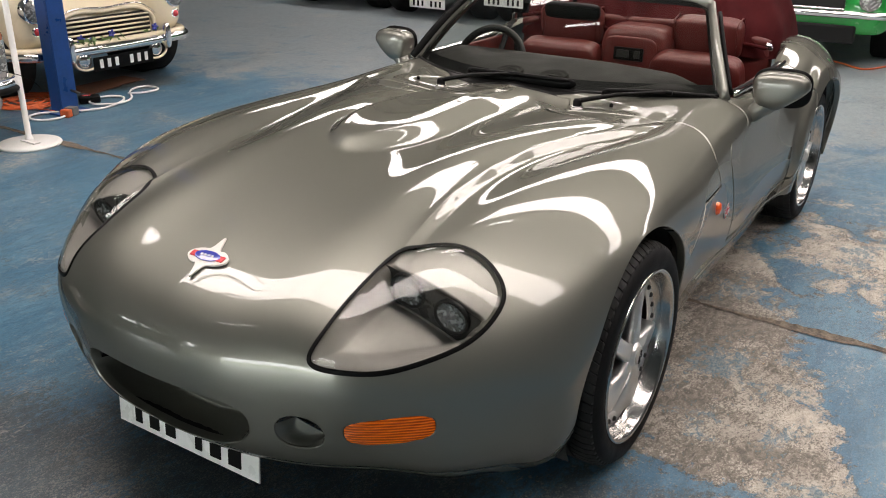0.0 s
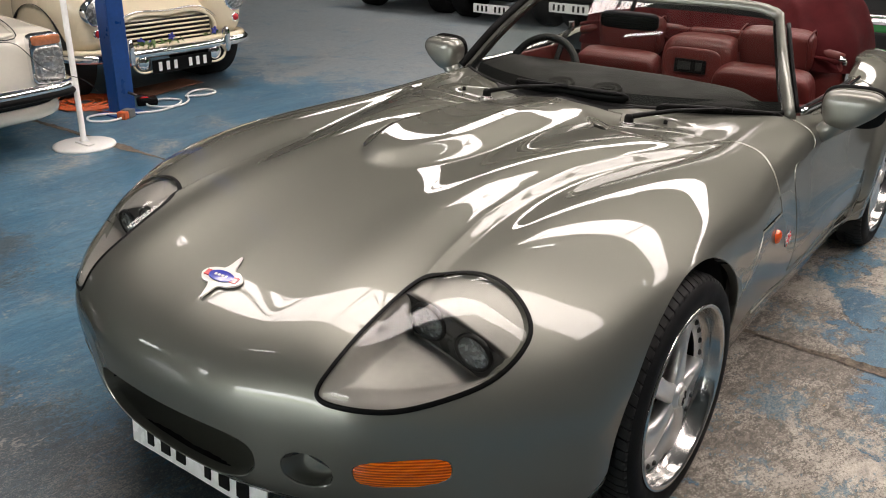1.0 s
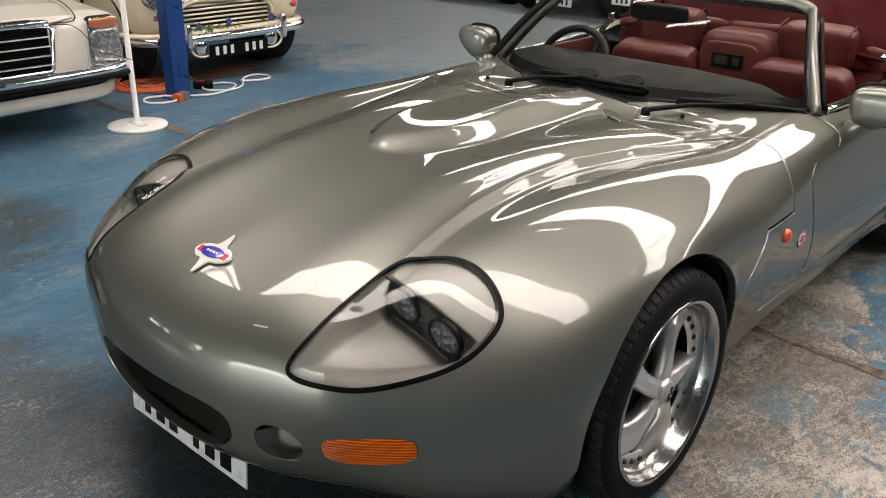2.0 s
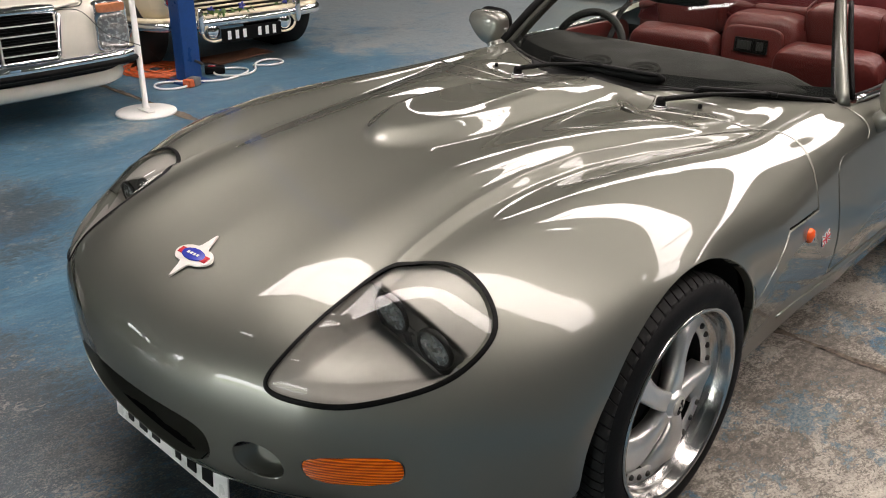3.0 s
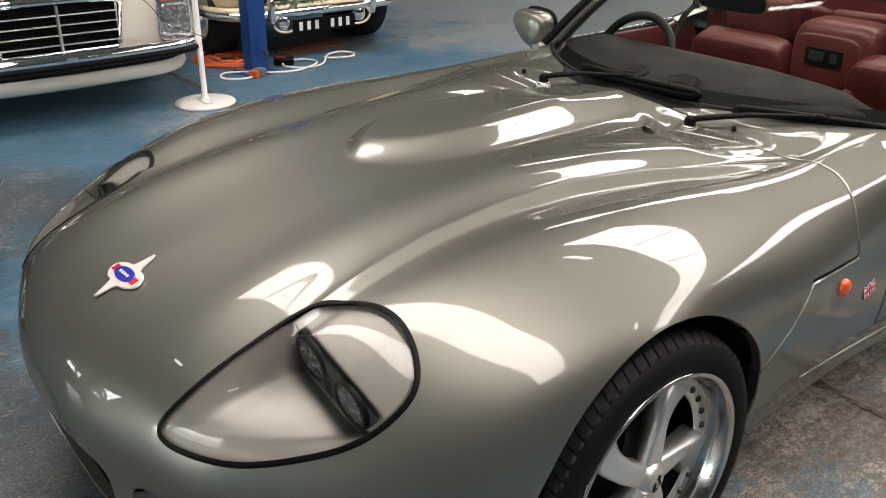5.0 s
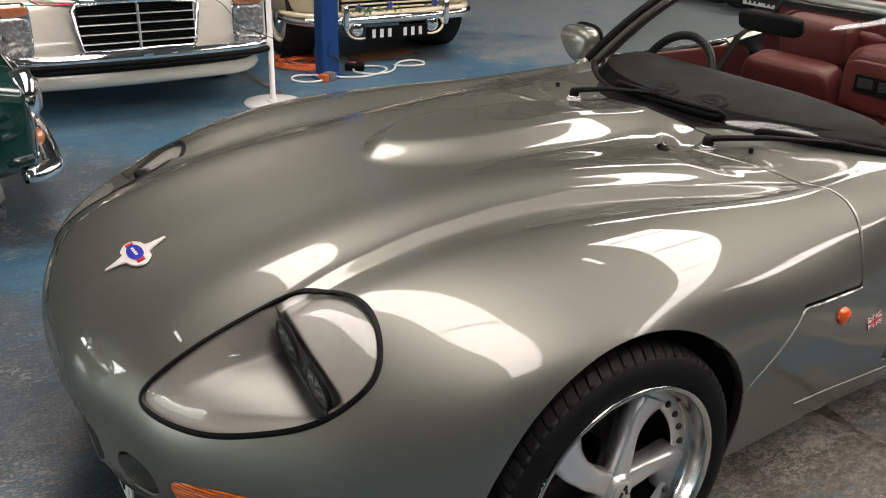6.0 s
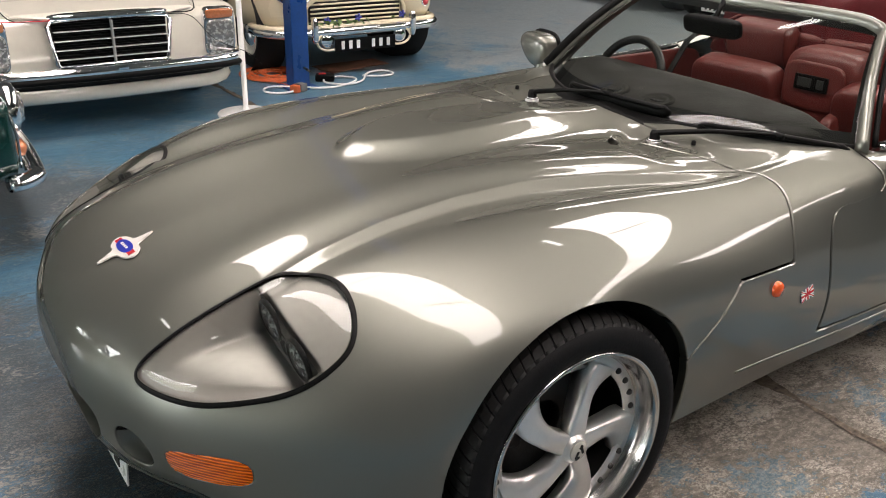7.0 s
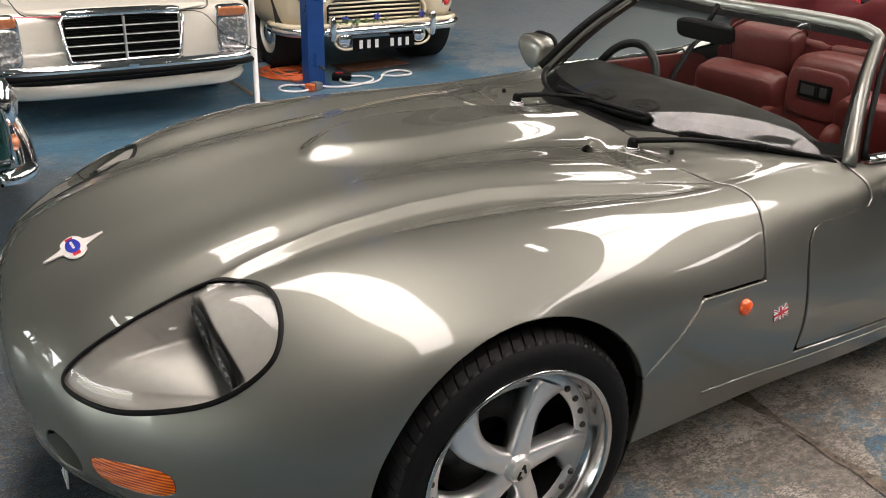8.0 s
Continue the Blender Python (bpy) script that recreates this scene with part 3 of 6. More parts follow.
ARCH_F, ARCH_R = (0.02, 0.33, 0.365), (2.366, 0.335, 0.375)


def faired(lines, s, firm):
    """Lines evened out from nose to tail; firmly held at the nose and the cockpit."""
    n = len(s)
    third = np.diff(np.eye(n), 3, axis=0)
    held = 1 + 400 * (1 - smoothstep(3.2, 4.6, s)) + 40 * smoothstep(8.6, 9.6, s)
    left = np.diag(held) + firm * third.T @ third
    return np.linalg.solve(left, held[:, None] * lines.reshape(n, -1)).reshape(lines.shape)


def body_sheet(ni=420, nk=240):
    """The left half of the shell, as points (u, v, z) on a grid."""
    s = np.linspace(0, S_MAX, ni)
    rails = np.stack([spline(r)(s) for r in RAILS], 1)
    for k, firm in enumerate((4e6, 4e6, 4e6, 4e6, 4e6, 4e6, 4e6, 3e5)):
        rails[:, k] = faired(rails[:, k], s, firm)
    out = np.zeros((ni, nk, 3))
    fine = np.linspace(0, 1, 2001)
    dense = np.cumsum(1 + 2.2 * np.exp(-(((fine - 0.365) / 0.085) ** 2)))
    q = np.interp(np.linspace(0, 1, nk), (dense - dense[0]) / (dense[-1] - dense[0]), fine)
    mean = np.linalg.norm(np.diff(rails, axis=1), axis=2)
    chords = np.concatenate([np.zeros((ni, 1)), np.cumsum(mean, 1)], 1)
    chords = faired(chords / chords[:, -1:], s, 4e6)
    for i in range(ni):
        chord = chords[i] / chords[i, -1]
        out[i] = spline(np.column_stack([chord, rails[i]]))(q)
    out[:, 0, 1] = 0
    # a crisper edge along the raised middle
    u, v = out[..., 0], out[..., 1]
    edge = np.interp(u, [-0.6, -0.36, -0.2, 0.0, 0.2, 0.42, 0.62, 0.78], [0.445, 0.418, 0.400, 0.396, 0.415, 0.475, 0.555, 0.61])
    off = edge + 0.020 - v
    out[..., 2] += 0.016 * np.exp(-np.maximum(off, 0) / 0.055) * smoothstep(-0.030, 0.003, off) * smoothstep(-0.74, -0.35, u) * (1 - smoothstep(0.6, 0.85, u)) * (s[:, None] > 4)
    # flare round the rear wheel arch
    reach = np.hypot(u - ARCH_R[0], out[..., 2] - ARCH_R[1])
    out[..., 1] += 0.026 * (1 - smoothstep(0.425, 0.475, reach)) * smoothstep(0.5, 0.7, v)
    # the dished pocket before the screen, with a brow along its front
    brow = np.interp(v, [0.10, 0.175, 0.241, 0.309, 0.423, 0.503, 0.575], [0.80, 0.735, 0.692, 0.632, 0.585, 0.60, 0.66])
    deep = np.interp(v, [0.12, 0.20, 0.30, 0.42, 0.52, 0.57], [0.0, 0.010, 0.015, 0.011, 0.004, 0.0])
    back = u - brow
    out[..., 2] -= deep * smoothstep(0.0, 0.085, back) * (1 - smoothstep(0.82, 0.93, u)) * (s[:, None] > 6)
    return out


def bulge(u, v, z):
    """The long blister in the bonnet, a little off the middle, blunt and steep at its front."""
    half = 0.205 - 0.03 * smoothstep(0.5, 0.9, u)
    across = (v + 0.045) / half
    rho = np.hypot(across, np.minimum(u - 0.27, 0) / 0.345)
    # a crisp foot along the far side and round the front, a soft one on the near side
    crisp = smoothstep(0.60, -0.20, across)
    lo = 0.35 + 0.44 * crisp
    t = np.clip((rho - lo) / (1.02 - lo), 0, 1)
    soft = 1 - t * t * (3 - 2 * t)
    top = 0.027 * (soft + (np.cos(t * math.pi / 2) - soft) * crisp) + 0.007 * np.clip(1 - rho**2, 0, 1)
    return top * (1 - smoothstep(0.52, 0.90, u)) * (z > 0.66) * (u > -0.3)


def shell(points):
    """Both halves as one mesh in the car's own axes (x forwards, y left)."""
    ni, nk, _ = points.shape
    left = points * (-1, 1, 1)
    right = left[:, :0:-1] * (1, -1, 1)
    both = np.concatenate([right, left], 1).reshape(-1, 3)
    both[:, 2] += bulge(-both[:, 0], both[:, 1], both[:, 2])
    return both, [f[::-1] for f in grid_faces(ni, 2 * nk - 1)]


SHELL = shell(body_sheet())


def arches(p):
    f = np.hypot(p[:, 0] + ARCH_F[0], p[:, 2] - ARCH_F[1]) - ARCH_F[2]
    r = np.hypot(p[:, 0] + ARCH_R[0], p[:, 2] - ARCH_R[1]) - ARCH_R[2]
    heel = np.maximum(np.maximum(-p[:, 0] - 0.387, 0.10 + p[:, 0]), p[:, 2] - 0.335)
    f = np.minimum(f, heel)
    low = np.abs(p[:, 1]) < 0.5
    return np.where(low, 1, np.minimum(f, r))


# ---- outlines on the shell ----
def uvz(p):
    """Mesh points to (rearwards, distance from the middle, height)."""
    return -p[:, 0], np.abs(p[:, 1]), p[:, 2]


def bonnet_line(p, gap=0.0):
    """Above nought on the front clamshell, below it behind its shut line."""
    u, v, z = uvz(p)
    top = np.interp(v, [0, 0.25, 0.29, 0.45, 0.59, 0.66, 0.70], [0.88, 0.88, 0.765, 0.774, 0.803, 0.822, 0.828])
    side = np.interp(z, [0.60, 0.65, 0.70, 0.74, 0.776], [0.773, 0.780, 0.792, 0.808, 0.828])
    back = np.where(v < 0.70, top, side) - u
    ledge = z - (0.625 - 0.065 * (u - 0.53))
    slant = np.interp(z, [0.10, 0.468, 0.54, 0.60, 0.625], [0.05, 0.372, 0.455, 0.512, 0.532]) - u
    return np.minimum(back, np.where(v < 0.7, back, np.maximum(ledge, slant))) - gap


def door_line(p):
    """Above nought inside the door's shut line."""
    u, v, z = uvz(p)
    front = u - np.interp(z, [0.34, 0.46, 0.59, 0.66, 0.69, 0.704, 0.707, 0.73, 0.80], [0.957, 0.960, 0.962, 0.972, 0.988, 1.02, 1.21, 1.238, 1.25])
    rear = np.interp(z, [0.30, 0.42, 0.55, 0.68, 0.80], [1.90, 1.98, 2.09, 2.13, 2.05]) - u
    return np.where(v < 0.5, -1, np.minimum(np.minimum(front, rear), z - (0.352 - 0.02 * (u - 0.96))))


def cockpit(p):
    """Above nought outside the cockpit opening."""
    u, v, z = uvz(p)
    front = u - (0.925 + 0.36 * (v / 0.70) ** 2)
    side = np.interp(u, [1.2, 1.4, 2.0, 2.3], [0.71, 0.735, 0.735, 0.70]) - v
    return -np.minimum(np.minimum(front, side), 2.28 - u)


def skirt(p):
    u, v, z = uvz(p)
    return np.where(u > 0.25, z - 0.245, 1)


LAMP_C = np.array((-0.61, 0.57, 0.64))
LAMP_A, LAMP_B, LAMP_IN = np.array((0.834, 0.373, 0.406)), np.array((-0.158, 0.867, -0.472)), np.array((0.528, -0.330, -0.782))
LAMP_EDGE = [(-.258, -.057), (-.203, -.083), (-.109, -.116), (-.005, -.146), (.099, -.158), (.189, -.095), (.218, -.003), (.201, .080), (.152, .122), (.062, .137), (-.046, .114), (-.157, .066), (-.237, -.005)]


def closed_curve(knots, steps=120):
    k = np.array([*knots[-3:], *knots, *knots[:3]], float)
    s = np.arange(len(k)) - 3.0
    return spline(np.column_stack([s, k]))(np.linspace(0, len(knots), steps, endpoint=False))


LAMP_LOOP = closed_curve(LAMP_EDGE)


def loop_distance(q, loop):
    """Distance to a closed outline in a plane, above nought inside it."""
    a, b = loop, np.roll(loop, -1, 0)
    d = b - a
    w = q[:, None] - a[None]
    t = np.clip((w * d).sum(2) / (d * d).sum(1), 0, 1)
    dist = np.linalg.norm(w - t[..., None] * d, axis=2).min(1)
    cross = ((a[None, :, 1] > q[:, None, 1]) != (b[None, :, 1] > q[:, None, 1])) & (q[:, None, 0] < (q[:, None, 1] - a[:, 1]) * d[:, 0] / np.where(d[:, 1] == 0, 1e-9, d[:, 1]) + a[:, 0])
    return np.where(cross.sum(1) % 2 == 1, dist, -dist)


def lamp_plane(p):
    u, v, z = uvz(p)
    r = np.stack([u, v, z], 1) - LAMP_C
    return np.stack([r @ LAMP_A, r @ LAMP_B], 1), r @ LAMP_IN


def lamp_field(p):
    q, depth = lamp_plane(p)
    out = np.full(len(p), -1.0)
    near = (np.abs(q[:, 0]) < 0.33) & (np.abs(q[:, 1]) < 0.24) & (np.abs(depth) < 0.2)
    out[near] = loop_distance(q[near], LAMP_LOOP)
    return out


def oval(p, v0, z0, a, b, power=2.0, both=True):
    """Above nought inside an oval seen from the front; about in metres."""
    u, v, z = uvz(p)
    vv = v if both else p[:, 1]
    r = (np.abs((vv - v0) / a) ** power + np.abs((z - z0) / b) ** power) ** (1 / power)
    return np.where(u < -0.5, (1 - r) * min(a, b), -1)


def mouth(p):
    u, v, z = uvz(p)
    lift = 0.10 * v * v / 0.27
    return oval(np.column_stack([p[:, 0], p[:, 1], z - lift]), 0.0, 0.341, 0.285, 0.084, 2.6, False)


def fog_hole(p):
    return oval(p, 0.402, 0.371, 0.056, 0.048, 2.2)


def flasher(p):
    u, v, z = uvz(p)
    return oval(np.column_stack([p[:, 0], p[:, 1], z - 0.10 * (v - 0.58)]), 0.583, 0.387, 0.086, 0.037, 3.2)


def vent_slot(p):
    """Above nought inside the slanting slot at the front of the pocket."""
    u, v, z = uvz(p)
    along, over = (u - 0.662) * 0.66 - (v - 0.285) * 0.75, (u - 0.662) * 0.75 + (v - 0.285) * 0.66
    r = np.hypot(along / 0.056, over / 0.018)
    return np.where(z > 0.70, (1 - r) * 0.018, -1)


def inward(p):
    way = np.column_stack([np.zeros(len(p)), -p[:, 1], 0.42 - p[:, 2]])
    way[:, 0] = np.where(p[:, 0] > 0.55, -0.8, 0)
    return way / np.maximum(np.linalg.norm(way, axis=1), 1e-6)[:, None]


def shell_normals(verts, faces):
    me = bpy.data.meshes.new("probe")
    me.from_pydata([tuple(v) for v in verts], [], faces)
    n = np.zeros(len(verts) * 3)
    me.vertices.foreach_get("normal", n)
    bpy.data.meshes.remove(me)
    return n.reshape(-1, 3)


def side_only(f, side):
    return lambda p: np.where(p[:, 1] * side > 0, f(p), -1)


# ---- wheels ----
def tyre_shape(r=0.325, rim_r=0.252, steps=96):
    """The carcass, with its ribs and two rows of slanted shoulder blocks."""
    base = r - 0.011
    prof = [(rim_r - 0.012, -0.012), (rim_r, 0.0), (rim_r + 0.012, 0.004), (rim_r + 0.03, 0.006), (rim_r + 0.05, 0.0), (base - 0.004, -0.012), (base, -0.024), (base, -0.211), (base - 0.004, -0.223), (rim_r + 0.03, -0.24), (rim_r, -0.235)]
    ribs = []
    for y0, y1 in ((-0.082, -0.112), (-0.123, -0.153)):
        ribs.append(lathe([(base, y0), (r - 0.001, y0 - 0.001), (r - 0.001, y1 + 0.001), (base, y1)], steps))
    count = 70
    pitch = 2 * math.pi / count
    for rows in (((-0.0005, base - 0.026), (-0.012, r - 0.010), (-0.032, r - 0.002), (-0.056, r), (-0.074, r)), ((-0.2345, base - 0.026), (-0.223, r - 0.010), (-0.203, r - 0.002), (-0.179, r), (-0.161, r))):
        for k in range(count):
            verts, faces = [], []
            a0 = k * pitch
            for i, (y, rad) in enumerate(rows):
                slant = 0.11 * (i / 4) ** 1.3
                for w in (0.0, 0.42, 0.85):
                    a = a0 + w * pitch + slant
                    verts.append((rad * math.cos(a), y, rad * math.sin(a)))
                for w in (0.0, 0.85):
                    a = a0 + w * pitch + slant
                    verts.append(((base - 0.034) * math.cos(a), y - 0.004 * (1 if y > -0.1 else -1), (base - 0.034) * math.sin(a)))
            for i in range(4):
                p, q = i * 5, i * 5 + 5
                faces += [[p, p + 1, q + 1, q], [p + 1, p + 2, q + 2, q + 1], [p + 3, p, q, q + 3], [p + 2, p + 4, q + 4, q + 2]]
            faces.append([20, 21, 22, 24, 23])
            ribs.append((verts, faces))
    return lathe(prof, steps), joined(*ribs)


def spoke_shape(steps=18, across=11):
    """One swept blade of the cast wheel, from the hub out to the ring."""
    verts, faces = [], []
    for side in (0, 1):
        for i in range(steps):
            t = i / (steps - 1)
            r = 0.020 + 0.180 * t
            turn = 0.40 * t**2.1 - 0.10
            half = 0.0290 + 0.006 * t + 0.032 * smoothstep(0.45, 1.0, t) ** 1.3 + 0.010 * smoothstep(0.3, 0.0, t)
            y = -0.004 - 0.030 * t**1.5
            for j in range(across):
                w = 2 * j / (across - 1) - 1
                x = w * half
                crown = 0.004 * (1 - abs(w) ** 8) + 0.008 * (1 - abs(w - 0.25) / 1.25) * smoothstep(0.0, 0.4, t) - 0.017 * w * smoothstep(0.1, 0.8, t)
                yy = y + crown if side == 0 else y - 0.034
                a, rr = turn + math.atan2(x, r + 0.02), math.hypot(r, x * 0.8)
                verts.append((rr * math.cos(a), yy, rr * math.sin(a)))
    n = steps * across
    for i in range(steps - 1):
        for j in range(across - 1):
            q = i * across + j
            faces.append([q, q + across, q + across + 1, q + 1])
            faces.append([n + q, n + q + 1, n + q + across + 1, n + q + across])
        for j in (0, across - 1):
            q = i * across + j
            f = [q, n + q, n + q + across, q + across]
            faces.append(f if j == 0 else f[::-1])
    return verts, faces


TYRE_SHAPE = tyre_shape()


def alloy_wheel(car, u, side):
    w = part("wheel", TYRE_SHAPE[0], TYRE, car, "low-profile black tyre on a five-spoke silver rim")
    tread = part("tread", TYRE_SHAPE[1], TREAD, w)
    tread["kind"] = "stuff"
    flat = [max(math.hypot(tread.data.vertices[i].co.x, tread.data.vertices[i].co.z) for i in p.vertices) < 0.3155 for p in tread.data.polygons]
    tread.data.polygons.foreach_set("use_smooth", flat)
    w.matrix_basis = pose(-u, side * (0.902 if u < 1 else 0.872), 0.325) @ (Matrix.Identity(4) if side > 0 else pose(0, 0, 0, 0, 0, 180))
    rim_prof = [(0.236, -0.022), (0.252, -0.002), (0.250, 0.005), (0.243, 0.005), (0.237, -0.004), (0.232, -0.03), (0.226, -0.05), (0.216, -0.054), (0.196, -0.054), (0.192, -0.058)]
    part("rim", lathe(rim_prof, 96), POLISHED, w, "polished dished rim")
    part("barrel", lathe([(0.193, -0.056), (0.190, -0.20), (0.20, -0.21)], 64), DARKMETAL, w)
    sp = spoke_shape()
    for k in range(5):
        part("spoke", sp, ALLOY, w).matrix_basis = pose(0, -0.018, 0, 0, k * 72 + 37, 0)
    part("hub", lathe([(0.0, -0.006), (0.022, -0.0065), (0.029, -0.008), (0.031, -0.012), (0.040, -0.022), (0.046, -0.05), (0.0, -0.05)], 40), ALLOY, w)
    part("hub_cap", lathe([(0.0, -0.0035), (0.020, -0.004), (0.0255, -0.006), (0.027, -0.010)], 36), CAP, w, "pale enamel wheel centre cap")
    mark = boxes(((0.006, 0.002, 0.024), pose(-0.008, 0.003, 0.004, 0, 15, 0), 0), ((0.012, 0.002, 0.005), pose(-0.003, 0.005, 0.012, 0, 40, 0), 0), ((0.005, 0.002, 0.018), pose(0.008, 0.005, -0.006, 0, -25, 0), 0), ((0.012, 0.002, 0.005), pose(0.006, 0.005, -0.015, 0, 20, 0), 0))
    part("cap_mark", mark, DARK, w).matrix_basis = pose(0, -0.0062, 0)
    part("bolt_ring", lathe([(0.222, -0.053), (0.221, -0.049), (0.188, -0.049), (0.186, -0.056)], 72), ALLOY, w)
    bolt = lathe([(0.0, 0.007), (0.005, 0.0065), (0.0078, 0.003), (0.0082, 0.0)], 10)
    for k in range(30):
        if k % 6 < 4:
            a = radians(k * 12 - 8)
            part("bolt", bolt, IRON, w).matrix_basis = pose(0.205 * math.cos(a), -0.049, 0.205 * math.sin(a))
    part("brake_disc", lathe([(0.06, -0.14), (0.145, -0.14), (0.147, -0.145), (0.147, -0.16), (0.06, -0.16)], 64), IRON, w, "grey iron brake disc")
    cal = boxes(((0.09, 0.06, 0.10), pose(0.12, -0.13, 0.045, 0, -20, 0), 0.012), smooth=True)
    part("calliper", cal, IRON, w)
    # dark disc added behind the spokes, in place of the shade there
    part("dark_backing", lathe([(0.19, -0.215), (0.19, -0.20), (0.0, -0.20)], 48), DARK, w)
    return w


def pad(size, power=4.0, m=None, n=18, seams=0, puff=0.0):
    """A soft cushion: a rounded box with a slight swell and stitched seams."""
    a = np.linspace(-math.pi / 2, math.pi / 2, n)
    b = np.linspace(-math.pi, math.pi, 2 * n, endpoint=False)

    def pw(x):
        return np.sign(x) * np.abs(x) ** (2 / power)

    verts, faces = [], []
    for p in a:
        for q in b:
            x, y, z = pw(math.cos(p)) * pw(math.cos(q)), pw(math.cos(p)) * pw(math.sin(q)), pw(math.sin(p))
            swell = 1 + puff * (1 - abs(y)) * (1 - abs(z))
            groove = 1 - 0.05 * (abs(math.sin(seams * math.pi * (z + 1) / 2)) < 0.18) if seams else 1
            verts.append((x * size[0] / 2 * swell * groove, y * size[1] / 2, z * size[2] / 2))
    k = len(b)
    for i in range(n - 1):
        for j in range(k):
            faces.append([i * k + j, i * k + (j + 1) % k, (i + 1) * k + (j + 1) % k, (i + 1) * k + j])
    shape = (verts, faces)
    return moved(shape, m) if m is not None else shape


# ---- windscreen ----
def screen(vv, w):
    """A point of the windscreen in the car's axes: vv from -1 to 1 across, w from 0 at the foot to 1 at the header."""
    foot = Vector((0.925 + 0.355 * vv * vv, 0.70 * vv, 0.818 - 0.015 * vv * vv))
    head = Vector((1.49 + 0.09 * vv**2, 0.525 * vv, 1.128 - 0.022 * vv**4))
    p = foot.lerp(head, w)
    return Vector((-p.x + 0.02 * math.sin(max(0, min(1, w)) * math.pi), p.y, p.z + 0.012 * math.sin(max(0, min(1, w)) * math.pi)))


def screen_sheet(v0, v1, w0, w1, nv=40, nw=14, lift=0.0):
    verts = []
    for i in range(nv):
        for j in range(nw):
            p = screen(v0 + (v1 - v0) * i / (nv - 1), w0 + (w1 - w0) * j / (nw - 1))
            verts.append((p.x + lift * 0.55, p.y, p.z + lift * 0.83))
    return verts, grid_faces(nv, nw)


def windscreen(car):
    ws = part("windscreen", screen_sheet(-0.985, 0.985, 0.0, 0.99), SCREEN_GLASS, car, "clear curved windscreen glass")
    ws.visible_shadow = False
    part("glass_border", joined(screen_sheet(-0.985, 0.985, 0.0, 0.10, 40, 4, -0.003), screen_sheet(0.962, 0.985, 0.10, 0.97, 3, 14, -0.003), screen_sheet(-0.985, -0.93, 0.10, 0.97, 3, 14, -0.003), screen_sheet(-0.985, 0.985, 0.905, 0.99, 40, 3, -0.003)), BLACK, ws, "black border of the glass")
    frame_pts = [screen(1.0, w) for w in np.linspace(-0.06, 0.93, 14)]
    corner = [screen(1.0 - 0.03 * k, 0.95 + 0.014 * k) for k in range(1, 4)]
    over = [screen(v, 1.0) for v in np.linspace(0.86, -0.86, 24)]
    corner2 = [screen(-1.0 + 0.03 * k, 0.95 + 0.014 * k) for k in range(3, 0, -1)]
    left = [screen(-1.0, w) for w in np.linspace(0.93, -0.06, 14)]
    post = [*np.linspace(0.021, 0.017, 14), 0.016, 0.015, 0.015]
    part("screen_frame", tube([*frame_pts, *corner, *over, *corner2, *left], [*post, *[0.015] * 24, *post[::-1]], 16, flat=1.7), PAINT, car, "painted windscreen frame")
    part("foot_seal", tube([screen(v, -0.015) for v in np.linspace(-1, 1, 40)], 0.011, 8), BLACK, car)
    for side in (1, -1):
        seal = [screen(side * 1.0, w) + Vector((-0.030, side * 0.022, 0)) for w in np.linspace(0.0, 0.86, 12)]
        part("pillar_seal", tube(seal, 0.009, 8), BLACK, car)
        trim = [screen(side * 0.985, w) + Vector((-0.030, side * -0.006, -0.02)) for w in np.linspace(-0.02, 0.97, 14)]
        if side < 0:
            trim = [screen(-1.0, w) + Vector((0.020, -0.014, 0.004)) for w in np.linspace(-0.02, 0.97, 14)]
        part("pillar_trim", tube(trim, 0.017 if side > 0 else 0.021, 8), BLACK, car, "black inner pillar trim")
    # mirror on the header
    head = part("rear_view_mirror", pad((0.035, 0.25, 0.068), 5, pose(-1.385, 0.005, 1.050, 0, 12, 0), 14), BLACK, car, "black interior mirror")
    part("mirror_stem", tube([(-1.385, 0.005, 1.06), (-1.41, 0.005, 1.10), (-1.43, 0.005, 1.135)], 0.009, 8), BLACK, head)


def cowl(car):
    """The black panel between the bonnet and the foot of the screen, under the far wiper."""
    top = SHELL[0][SHELL[0][:, 2] > 0.7]
    verts, nv, nu = [], 36, 6
    for i in range(nv):
        v = -0.40 + 0.70 * i / (nv - 1)
        end = screen(v / 0.70, 0.0)
        thin = smoothstep(0.0, 0.12, min(v + 0.40, 0.30 - v))
        for j in range(nu):
            t = j / (nu - 1)
            x = end.x + (0.060 * thin + 0.012) * (1 - t)
            z = top[np.argmin((top[:, 0] - x) ** 2 + (top[:, 1] - v) ** 2), 2]
            verts.append((x, v, max(z + 0.004, end.z - 0.004 - 0.02 * (1 - t)) if t > 0.1 else z - 0.004))
    part("cowl_panel", (verts, [f[::-1] for f in grid_faces(nv, nu)]), BLACK, car, "black panel at the foot of the screen")


